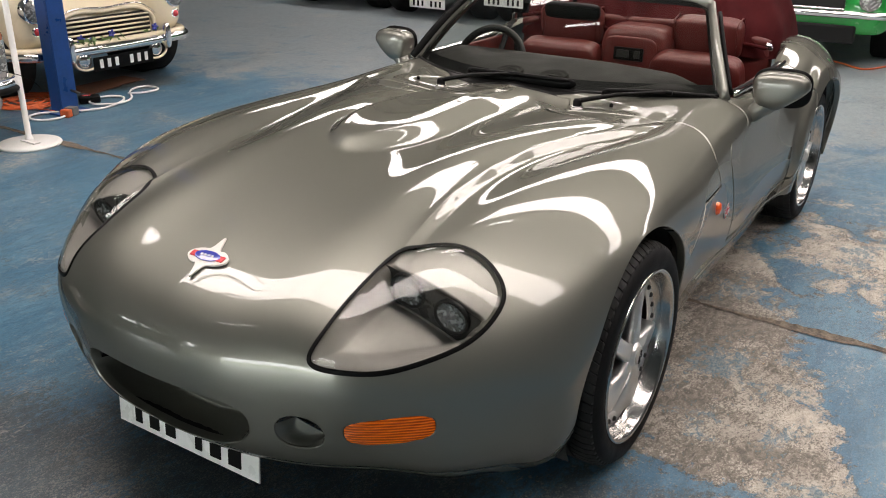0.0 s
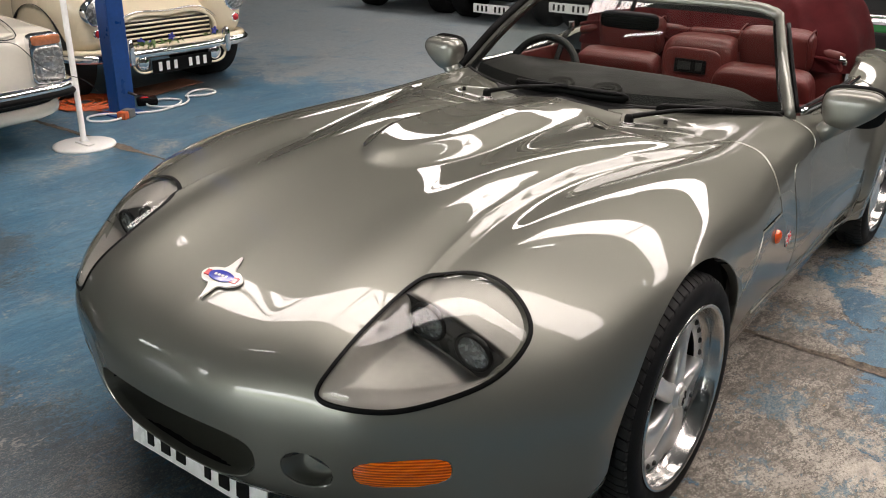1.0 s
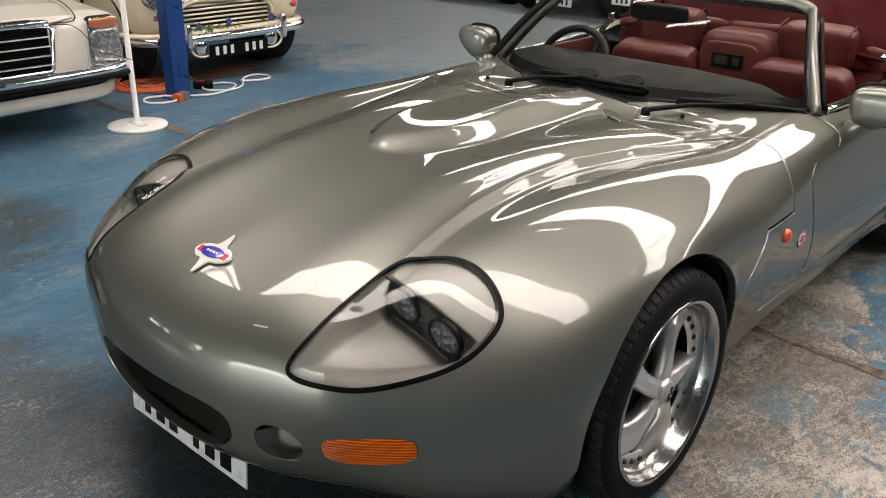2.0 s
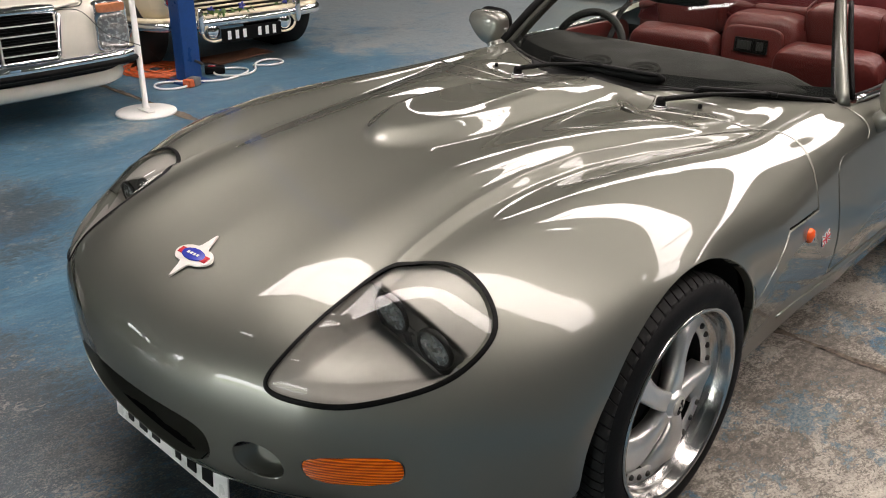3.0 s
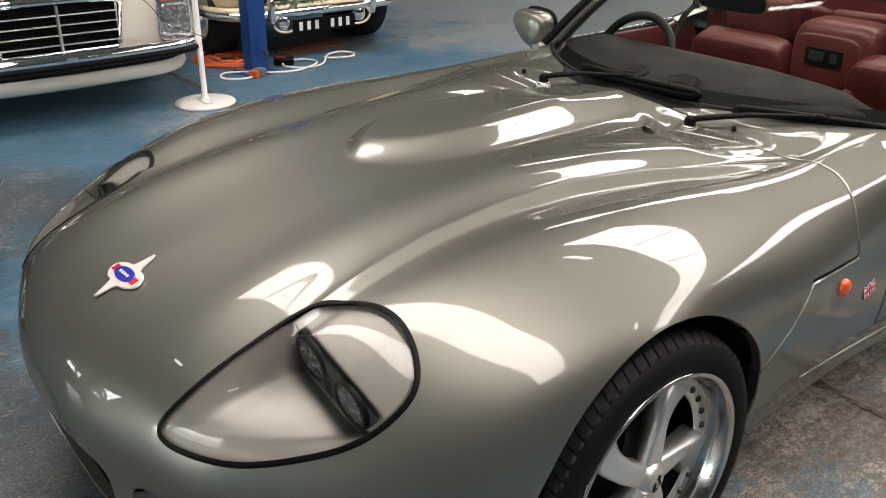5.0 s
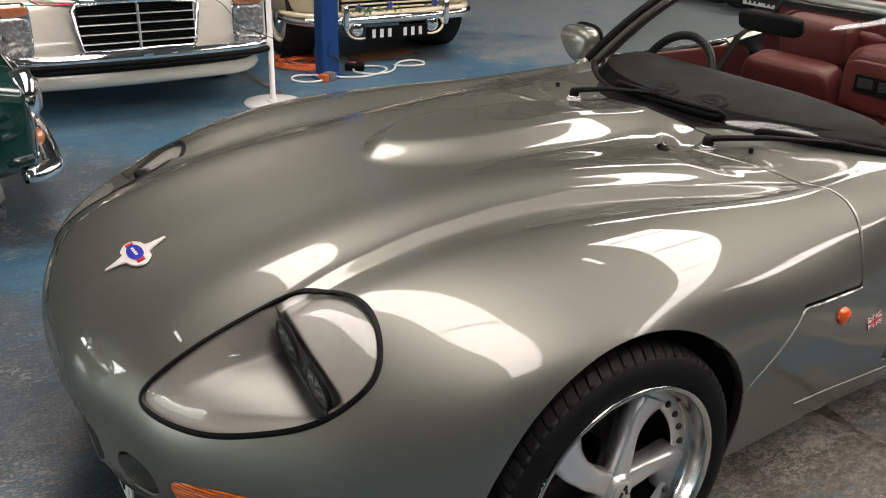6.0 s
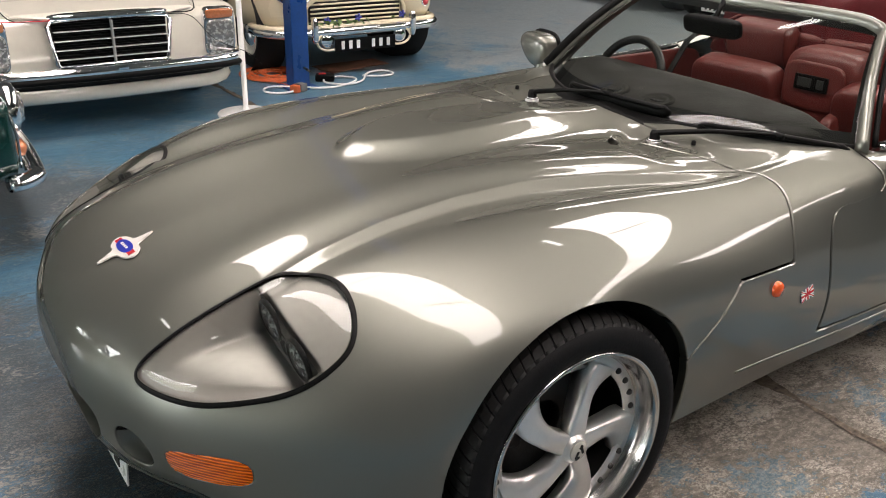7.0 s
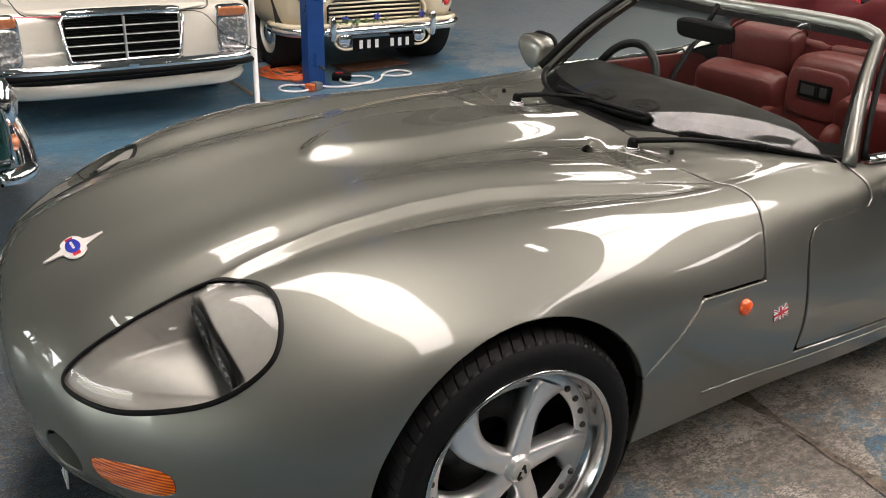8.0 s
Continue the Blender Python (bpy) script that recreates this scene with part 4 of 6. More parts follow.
def wiper(car, pivot, v0, v1, w0, w1, reach):
    """A parked wiper: capped spindle, flat arm, a rubber blade and its carrier with claws."""
    piv = part("wiper", lathe([(0.0, 0.030), (0.011, 0.029), (0.016, 0.020), (0.016, 0.004), (0.022, 0.0), (0.022, -0.014)], 20, "z"), BLACK, car, "black windscreen wiper")
    piv.matrix_basis = pose(*pivot)
    part("spindle_nut", lathe([(0.0, 0.004), (0.019, 0.003), (0.024, -0.004), (0.026, -0.016)], 18, "z"), ALLOY, piv, "silver spindle nut")
    inv = Vector(pivot)
    line = [screen(v0 + (v1 - v0) * t, w0 + (w1 - w0) * t) + Vector((0.012, 0, 0.014)) - inv for t in np.linspace(0, 1, 25)]
    lift = Vector((0.007, 0, 0.012))
    joint = line[reach] + lift * 1.8
    root = Vector((0, 0, 0.020))
    arm = [root, root.lerp(joint, 0.12) + Vector((0, 0, 0.004)), root.lerp(joint, 0.45) + Vector((0.004, 0, 0.010)), root.lerp(joint, 0.8) + Vector((0.003, 0, 0.006)), joint]
    part("arm", tube(arm, [0.013, 0.013, 0.011, 0.008, 0.007], 8, flat=0.7), BLACK, piv)
    part("blade", tube(line, [0.004, *[0.011] * 23, 0.004], 8, flat=1.9), BLACK, piv)
    spine = [line[k] + lift * (0.9 + 0.8 * math.sin(math.pi * k / 24)) for k in range(1, 24)]
    part("carrier", tube(spine, [0.003, *[0.0085] * 21, 0.003], 6), BLACK, piv)
    for k in (4, 8, 10, 14, 16, 20):
        part("claw", tube([line[k], line[k] + lift * (1.0 + 0.8 * math.sin(math.pi * k / 24))], 0.0045, 6), BLACK, piv)
    part("joint", tube([joint - Vector((0, 0.022, 0)), joint + Vector((0, 0.022, 0))], 0.009, 8), BLACK, piv)


def door_mirror(car, side):
    """A teardrop mirror on a short neck."""
    m = part("door_mirror", pad((0.105, 0.19, 0.125), 3.3, None, 24), PAINT, car, "teardrop door mirror in body colour")
    me = m.data
    for v in me.vertices:
        x, y, z = v.co
        if x < -0.032:
            x = -0.032
        t = smoothstep(0.02, -0.0625, z)
        y = y * (1 - 0.45 * t) - side * 0.03 * t
        v.co = (x, y, z)
    m.matrix_basis = pose(-1.36, side * 0.893, 0.828, 0, 0, side * 8) @ Matrix.Diagonal((1.1, 1.1, 1.15, 1))
    neck = [(0.0, side * -0.020, -0.022), (0.014, side * -0.062, -0.062), (0.042, side * -0.102, -0.10)]
    part("neck", tube(neck, [0.044, 0.032, 0.021], 16), PAINT, m)
    part("foot", tube([(0.040, side * -0.098, -0.092), (0.062, side * -0.125, -0.118)], [0.029, 0.035], 12), BLACK, m, "black rubber foot")
    part("mirror_rim", pad((0.026, 0.197, 0.131), 3.2, pose(-0.032, 0.0, 0.004), 16), BLACK, m, "black mirror rim")
    part("mirror_glass", pad((0.006, 0.170, 0.104), 3.5, pose(-0.0435, 0.0, 0.006), 14), CHROME, m)


def headlight(car, side):
    f = side_only(lamp_field, side)
    v, fc = clip(*SHELL, lambda p: f(p) + 0.003)
    seal_v, seal_f = clip(v, fc, lambda p: 0.0078 - f(p))
    n = shell_normals(seal_v, seal_f)
    inner = f(seal_v)
    lift = 0.003 * np.sin(np.clip((inner + 0.003) / 0.0135, 0, 1) * math.pi)
    lamp = part("headlight", (seal_v + n * (lift + 0.001)[:, None], seal_f), BLACK, car, "faired headlight with a black rubber seal")
    g_v, g_f = clip(v, fc, lambda p: f(p) - 0.006)
    gn = shell_normals(g_v, g_f)
    dome = 0.016 * np.sin(np.clip((f(g_v) - 0.006) / 0.10, 0, 1) * math.pi / 2) - 0.001
    cover = part("cover_glass", (g_v + gn * dome[:, None], g_f), GLASS, lamp, "clear moulded cover")
    cover.visible_shadow = False
    # the bowl behind the cover
    b_v, b_f = clip(v, fc, lambda p: f(p) - 0.003)
    b_v, b_f = halve(b_v, b_f)
    q, _ = lamp_plane(b_v)
    edge = np.maximum(lamp_field(b_v), 0)
    wall = 0.083 + 0.28 * q[:, 1]
    along = q[:, 0] - wall + 0.044
    slope = 0.108 * np.clip(1 + along / 0.32, 0, 1) ** 1.6
    hood = np.clip(1 - along / 0.046, 0, 1)
    depth = np.where(along < 0, slope * smoothstep(0.0, 0.06, edge), 0.096 * hood * smoothstep(0.0, 0.05, edge) + 0.007 * (1 - hood)) + 0.005
    way = LAMP_IN * (-1, side, 1)
    part("bowl", (b_v + depth[:, None] * way, b_f), BOWL, lamp, "silver-painted lamp bowl")
    # the dark panel across the bowl, with its two lamps
    def spot(a, b, d):
        near = np.argmin((q[:, 0] - a) ** 2 + (q[:, 1] - b) ** 2)
        p = b_v[near] + (LAMP_A * (a - q[near, 0]) + LAMP_B * (b - q[near, 1])) * (-1, side, 1)
        return p + way * d

    panel = []
    for b in np.linspace(-0.150, 0.112, 24):
        a = 0.083 + 0.28 * b
        for d in (0.009, 0.04, 0.075, 0.11):
            panel.append(spot(a - 0.009 - 0.42 * (d - 0.009), b, d))
    part("lamp_panel", (panel, grid_faces(24, 4)), PANEL, lamp, "dark grey lamp panel")
    part("panel_lip", tube([panel[4 * k + 3] + 0.012 * (panel[4 * k + 2] - panel[4 * k + 3]) for k in range(24)], 0.004, 6), BOWL, lamp)
    for b, d, r in ((-0.070, 0.050, 0.043), (0.050, 0.050, 0.043)):
        c = Vector(spot(0.083 + 0.28 * b - 0.42 * (d - 0.009) - 0.013, b, d))
        ahead = Vector((-LAMP_A + 0.28 * LAMP_B - 0.42 * LAMP_IN) * (-1, side, 1))
        m = look(c, c - ahead)
        unit = part("projector", lathe([(r * 1.14, -0.006), (r * 1.13, 0.003), (r * 1.0, 0.005), (r * 0.94, -0.001), (r * 0.7, -0.004), (0.0, -0.005)], 36, "z"), DARKMETAL, lamp, "round projector lamp")
        unit.matrix_basis = m
        lens = part("lens", lathe([(r * 0.93, 0.001), (r * 0.8, 0.005), (r * 0.5, 0.008), (0.0, 0.009)], 36, "z"), LENS, unit)
        lens.visible_shadow = False
        part("bulb_cap", lathe([(r * 0.92, 0.0), (r * 0.6, -0.001), (r * 0.3, 0.003), (0.0, 0.004)], 28, "z"), REFLECTOR, unit)
    return lamp


def halve(verts, faces):
    """Splits every face once about its middle and edges."""
    verts = [tuple(v) for v in verts]
    mids, out = {}, []

    def mid(a, b):
        key = (a, b) if a < b else (b, a)
        if key not in mids:
            mids[key] = len(verts)
            verts.append(tuple((np.array(verts[a]) + np.array(verts[b])) / 2))
        return mids[key]

    for face in faces:
        c = len(verts)
        verts.append(tuple(np.mean([verts[i] for i in face], 0)))
        k = len(face)
        for i in range(k):
            out.append([face[i], mid(face[i], face[(i + 1) % k]), c, mid(face[i], face[i - 1])])
    return np.array(verts), out


def mesh_wires(width, height, pitch, wire=0.0022):
    """Diamond mesh in the y-z plane."""
    shapes = []
    for d in (1, -1):
        k = -width - height
        while k < width + height:
            pts = []
            for t in np.linspace(-1, 1, 41):
                y, z = t * width / 2, (d * t * width / 2 * 0.7 + k)
                if abs(z) < height / 2:
                    pts.append((0.001 * d, y, z))
            if len(pts) > 1:
                shapes.append(tube([pts[0], pts[-1]], wire, 4))
            k += pitch
    return joined(*shapes)


def flank(u, z):
    """How far out the left flank lies at that length and height."""
    p = SHELL[0]
    near = np.argmin((p[:, 0] + u) ** 2 + (p[:, 2] - z) ** 2 + 10.0 * (p[:, 1] < 0.7))
    return float(p[near, 1])


def scoop(name, f, low, high, depth, upto, car, label):
    """A body-coloured ramp that runs in from the lower lip of an opening."""
    v, fc = clip(*SHELL, lambda p: f(p) + 0.0015)
    if name == "intake_scoop":
        climb = lambda p: (p[:, 2] - 0.37 * p[:, 1] ** 2 - low) / (high - low)
    else:
        climb = lambda p: 0.55 * (p[:, 2] - low) / (high - low) + 0.45 * (np.abs(p[:, 1]) - 0.346) / 0.112
    v, fc = clip(v, fc, lambda p: upto - climb(p))
    t = np.clip(climb(v), 0, 1)
    k = smoothstep(0.0, 0.016, f(v) + 0.0015)
    out = v.copy()
    sheer = 0.72 if name == "intake_scoop" else 0.22
    out[:, 0] -= 0.002 + depth * k * (sheer + (1 - sheer) * t)
    part(name, (out, fc), PAINT, car, label)


def front_details(car):
    scoop("intake_scoop", mouth, 0.257, 0.425, 0.17, 0.46, car, "body-coloured dish of the air intake")
    for side in (1, -1):
        scoop("fog_scoop", side_only(fog_hole, side), 0.323, 0.419, 0.095, 0.40, car, "body-coloured fog lamp recess")
    # air intake, with its mesh and the dark duct behind it
    duct = part("air_intake", lathe([(0.072, 0.05), (0.074, -0.04), (0.07, -0.16), (0.0, -0.17)], 48, "x"), DARK, car, "dark oval front air intake")
    duct.matrix_basis = pose(0.80, 0, 0.352) @ Matrix.Diagonal((1, 3.9, 1.25, 1))
    grille = part("intake_mesh", mesh_wires(0.54, 0.075, 0.020, 0.0016), WIRE, car, "steel diamond wire mesh")
    grille.matrix_basis = pose(0.765, 0, 0.402)
    for side in (1, -1):
        fog = part("fog_recess", lathe([(1.05, 0.0), (1.0, -0.05), (0.0, -0.055)], 32, "x"), DARK, car)
        fog.matrix_basis = pose(0.735, side * 0.405, 0.385, 0, 0, side * 20) @ Matrix.Diagonal((1, 0.056, 0.044, 1))
        net = part("fog_mesh", mesh_wires(0.100, 0.080, 0.015, 0.0015), WIRE, car)
        net.matrix_basis = pose(0.738, side * 0.410, 0.392, 0, 0, side * 20)
        f = side_only(flasher, side)
        v, fc = clip(*SHELL, lambda p: f(p) - 0.001)
        n = shell_normals(v, fc)
        dome = 0.004 * np.sqrt(np.clip(f(v) / 0.012, 0, 1))
        ribs = 0.0009 * np.sin(v[:, 2] * 2 * math.pi / 0.0075)
        part("indicator", (v + n * (dome + ribs - 0.002)[:, None], fc), ORANGE, car, "amber ribbed indicator lens")
    # plate on its bracket
    plate = part("number_plate", boxes(((0.004, 0.52, 0.096), None, 0.0)), PLATE, car, "white front number plate")
    plate.matrix_basis = pose(0.824, -0.006, 0.210, 0, -4, 0)
    x = -0.205
    for wd, hollow in ((0.050, 0), (0.050, 1), (0.050, 1), (0.0, 0), (0.046, 0), (0.052, 1), (0.060, 1)):
        if wd:
            items = [((0.003, wd * (0.72 if hollow else 0.5), 0.077), pose(0, 0, 0.0085), 0)]
            bar = part("plate_bar", boxes(*items), BLACK, plate)
            bar.matrix_basis = pose(0.0036, x + wd / 2, 0)
        x += wd + 0.012 if wd else 0.045
    # badge: a pale winged plate with a red band and a blue oval
    badge = part("badge", lathe([(0.0, 0.0)], 3), WHITE_ENAMEL, car, "white, red and blue winged bonnet badge")
    prof = [(0.115, 0.004), (0.058, 0.012), (0.040, 0.030), (0.024, 0.056), (0.0, 0.066), (-0.024, 0.056), (-0.040, 0.034), (-0.052, 0.014), (-0.115, 0.003)]
    loop = [(a, b) for a, b in closed_curve([*prof[:-1], *[(-a, -b) for a, b in prof[:-1]]], 72)]
    nb = len(loop)
    badge.data = mesh_of("badge", [(a, b, 0.004) for a, b in loop] + [(a * 1.02, b * 1.03, 0.0) for a, b in loop], [list(range(nb)), *[[i, nb + i, nb + (i + 1) % nb, (i + 1) % nb] for i in range(nb)]], WHITE_ENAMEL, False)
    badge.matrix_basis = pose(0.703, 0.008, 0.6675, 0, 19, 0) @ pose(0, 0, 0, 0, 0, 2) @ Matrix.Diagonal((0.66, 0.98, 1, 1))
    part("red_band", boxes(((0.028, 0.110, 0.002), pose(0, 0, 0.0052), 0)), RED_ENAMEL, badge)
    blue = part("blue_oval", lathe([(1.0, 0.0), (0.96, 1.0), (0.0, 1.0)], 32, "z"), BLUE_ENAMEL, badge)
    blue.matrix_basis = pose(0, 0, 0.0055) @ Matrix.Diagonal((0.027, 0.042, 0.002, 1))
    for y in (-0.018, -0.006, 0.006, 0.018):
        part("mark_bar", boxes(((0.010, 0.007, 0.001), pose(0, 0, 0), 0)), WHITE_ENAMEL, badge).matrix_basis = pose(0, y, 0.0085)


def side_details(car):
    for side in (1, -1):
        lamp = part("side_repeater", lathe([(0.022, -0.004), (0.0215, 0.004), (0.016, 0.010), (0.0, 0.013)], 32), REPEATER, car, "round orange side repeater")
        lamp.matrix_basis = pose(-0.692, side * (flank(0.692, 0.558) + 0.002), 0.558) @ (Matrix.Identity(4) if side > 0 else pose(0, 0, 0, 0, 0, 180))
        flag = part("flag_badge", boxes(((0.052, 0.003, 0.034), None, 0)), FLAG_BLUE, car, "small enamel flag badge in red, white and blue")
        flag.matrix_basis = pose(-0.845, side * (flank(0.845, 0.502) + 0.0015), 0.502, side * 7, 12, 0)
        for name, mat, wd, y in (("white_cross", WHITE_ENAMEL, 0.015, 0.0024), ("red_cross", RED_ENAMEL, 0.006, 0.0034)):
            bm = boxes(((0.052, 0.001, wd), pose(0, side * y, 0), 0), ((wd, 0.001, 0.034), pose(0, side * y, 0), 0), ((0.058, 0.001, wd * 0.5), pose(0, side * (y - 0.0003), 0, 0, 33, 0), 0), ((0.058, 0.001, wd * 0.5), pose(0, side * (y - 0.0003), 0, 0, -33, 0), 0))
            part(name, bm, mat, flag)
        # the duct below the slot in the bonnet
        duct = part("bonnet_vent", boxes(((0.16, 0.11, 0.03), None, 0.006)), DARK, car, "dark slot of the bonnet vent")
        duct.matrix_basis = pose(-0.665, side * 0.285, 0.757, 0, 0, side * 48)
        noz = part("washer_jet", lathe([(0.007, 0.0), (0.007, 0.012), (0.0, 0.014)], 10, "z"), BLACK, car)
        noz.matrix_basis = pose(-0.86, side * 0.42, 0.800)


# ---- cockpit ----
def seat(car_matrix, v):
    s = empty("car_seat", car_matrix @ pose(-1.92, v, 0.175), "oxblood leather bucket seat with headrest", "seat", "seats of the car")
    part("cushion", pad((0.50, 0.40, 0.16), 4, pose(0.13, 0, 0.10, 0, -8, 0), 18, 3), RED, s)
    part("backrest", pad((0.14, 0.44, 0.58), 7, pose(-0.16, 0, 0.36, 0, 16, 0), 30, 4, 0.10), RED, s)
    for w in (1, -1):
        part("bolster", pad((0.19, 0.075, 0.44), 4, pose(-0.125, w * 0.195, 0.31, 0, 16, 0), 16), RED, s)
    part("headrest", pad((0.12, 0.33, 0.19), 5, pose(-0.235, 0, 0.70, 0, 14, 0), 20), RED, s)
    # piping round the ends of the headrest, seams down the backrest
    for w in (1, -1):
        ring = [(0.060 * math.copysign(abs(math.cos(a)) ** 0.45, math.cos(a)), w * 0.150, 0.094 * math.copysign(abs(math.sin(a)) ** 0.45, math.sin(a))) for a in np.linspace(0, 2 * math.pi, 36, endpoint=False)]
        part("piping", tube(ring, 0.0035, 6, True), RED, s).matrix_basis = pose(-0.235, 0, 0.70, 0, 14, 0)
    for w in (1, -1):
        part("headrest_post", tube([(-0.215, w * 0.06, 0.56), (-0.225, w * 0.06, 0.66)], 0.007, 8), CHROME, s)
    return s


def interior(car):
    part("tub", boxes(((1.9, 1.40, 0.02), pose(-1.75, 0, 0.19), 0), ((0.02, 1.40, 0.55), pose(-1.02, 0, 0.46), 0), ((1.9, 0.02, 0.40), pose(-1.75, 0.71, 0.40), 0), ((1.9, 0.02, 0.40), pose(-1.75, -0.71, 0.40), 0)), DARK, car, "dark floor pan")
    # dashboard: a soft top that follows the screen, then rolls down
    verts, nv, nw = [], 48, 22
    for i in range(nv):
        vv = -0.95 + 1.90 * i / (nv - 1)
        f = screen(vv, 0.02)
        rise = 1 - 0.75 * smoothstep(0.72, 1.0, abs(vv))
        y = 0.685 * vv
        edge = float(np.interp(y, [-0.66, -0.5, -0.1, 0.2, 0.42, 0.56, 0.66], [1.36, 1.37, 1.37, 1.36, 1.31, 1.26, 1.27]))
        edge = max(edge, -f.x + 0.03)
        for j in range(nw):
            t = j / (nw - 1)
            if t < 0.72:
                q = t / 0.72
                x = -f.x - 0.005 + (edge + f.x) * q
                z = f.z - 0.012 + (0.862 - f.z + 0.012) * rise * math.sin(q**0.5 * math.pi / 2)
            else:
                q = (t - 0.72) / 0.28
                x, z = edge + 0.03 * math.sin(q * math.pi), f.z - 0.012 + (0.862 - f.z + 0.012) * rise - 0.22 * q**1.5
            verts.append((-x, y, z))
    dash = part("dashboard", (verts, grid_faces(nv, nw)), DASH, car, "dark grey soft dashboard")
    for u, v in ((1.005, -0.085), (1.02, 0.105)):
        ring = part("demister_vent", lathe([(0.060, -0.006), (0.058, 0.004), (0.053, 0.0065), (0.047, 0.001), (0.036, 0.0), (0.034, 0.0045), (0.030, -0.002), (0.0, -0.003)], 40, "z"), DASH, dash, "round moulded demister vent")
        ring.matrix_basis = pose(-u - 0.01, v, 0.8472 if v < 0 else 0.8482, 0, 10, 0)
        part("slot", boxes(((0.012, 0.042, 0.002), pose(0, 0, 0.001), 0.0008)), DARK, ring)
    part("binnacle", pad((0.18, 0.36, 0.10), 3.5, pose(-1.29, -0.39, 0.805), 16), DASH, dash)
    a = np.linspace(0, 2 * math.pi, 40, endpoint=False)
    wheel = part("steering_wheel", tube([(0, 0.170 * math.cos(t), 0.170 * math.sin(t)) for t in a], 0.0165, 12, True), LEATHER, car, "black leather steering wheel")
    wheel.matrix_basis = pose(-1.40, -0.398, 0.778, 0, -24, 0)
    for d in (0, 180, 270):
        part("wheel_spoke", tube([(0.0, 0, 0), (0.03, 0.08 * math.cos(radians(d)), 0.08 * math.sin(radians(d))), (0.0, 0.175 * math.cos(radians(d)), 0.175 * math.sin(radians(d)))], 0.012, 8), ALLOY, wheel)
    part("boss", lathe([(0.05, -0.02), (0.052, 0.02), (0.0, 0.026)], 28, "x"), LEATHER, wheel)
    # tunnel and the padded console between the seats
    part("tunnel", pad((1.0, 0.24, 0.34), 5, pose(-1.62, 0.01, 0.40), 16), RED, car, "oxblood leather centre tunnel")
    con = part("centre_console", pad((0.26, 0.36, 0.36), 4.5, pose(-2.14, 0.045, 0.735, 0, 0, 0), 22), RED, car, "oxblood padded console between the seats")
    part("console_front", pad((0.03, 0.27, 0.19), 5, pose(-2.015, 0.035, 0.770), 16), RED, con)
    part("radio", boxes(((0.014, 0.150, 0.062), pose(-1.999, 0.035, 0.785), 0.004)), BLACK, con, "black radio with a grey display")
    part("display", boxes(((0.004, 0.062, 0.036), pose(-1.9915, 0.008, 0.786), 0.001)), SCREEN, con)
    part("keys", boxes(((0.004, 0.030, 0.036), pose(-1.9915, 0.078, 0.786), 0.001)), SCREEN, con)
    part("rear_pad", pad((0.12, 1.30, 0.42), 6, pose(-2.24, 0, 0.70), 20), RED, car, "padded oxblood rear bulkhead")
    part("rear_pad_roll", tube(curve([(-2.20, -0.64, 0.86), (-2.19, -0.40, 0.91), (-2.19, 0.0, 0.915), (-2.19, 0.40, 0.91), (-2.20, 0.64, 0.86)], 30), 0.022, 10), RED, car)
    for side in (1, -1):
        part("door_card", pad((0.95, 0.035, 0.46), 8, pose(-1.74, side * 0.715, 0.57), 16), RED, car, "oxblood leather door lining")
        part("door_rail", tube(curve([(-1.33, side * 0.728, 0.800), (-1.7, side * 0.742, 0.796), (-2.15, side * 0.742, 0.812)], 16), 0.011, 8), CHROME, car, "chrome window rail")
        part("rail_seal", tube(curve([(-1.33, side * 0.708, 0.802), (-1.7, side * 0.720, 0.798), (-2.15, side * 0.720, 0.812)], 16), 0.008, 8), BLACK, car)
        if side > 0:
            continue
        belt = part("seat_belt", tube([(-1.72, side * 0.60, 0.50), (-2.05, side * 0.66, 0.84), (-2.12, side * 0.66, 0.88)], 0.016, 6, flat=0.14), BLACK, car, "black seat belt")
        part("belt_anchor", boxes(((0.03, 0.02, 0.05), pose(-2.13, side * 0.665, 0.885), 0.005)), CHROME, belt)


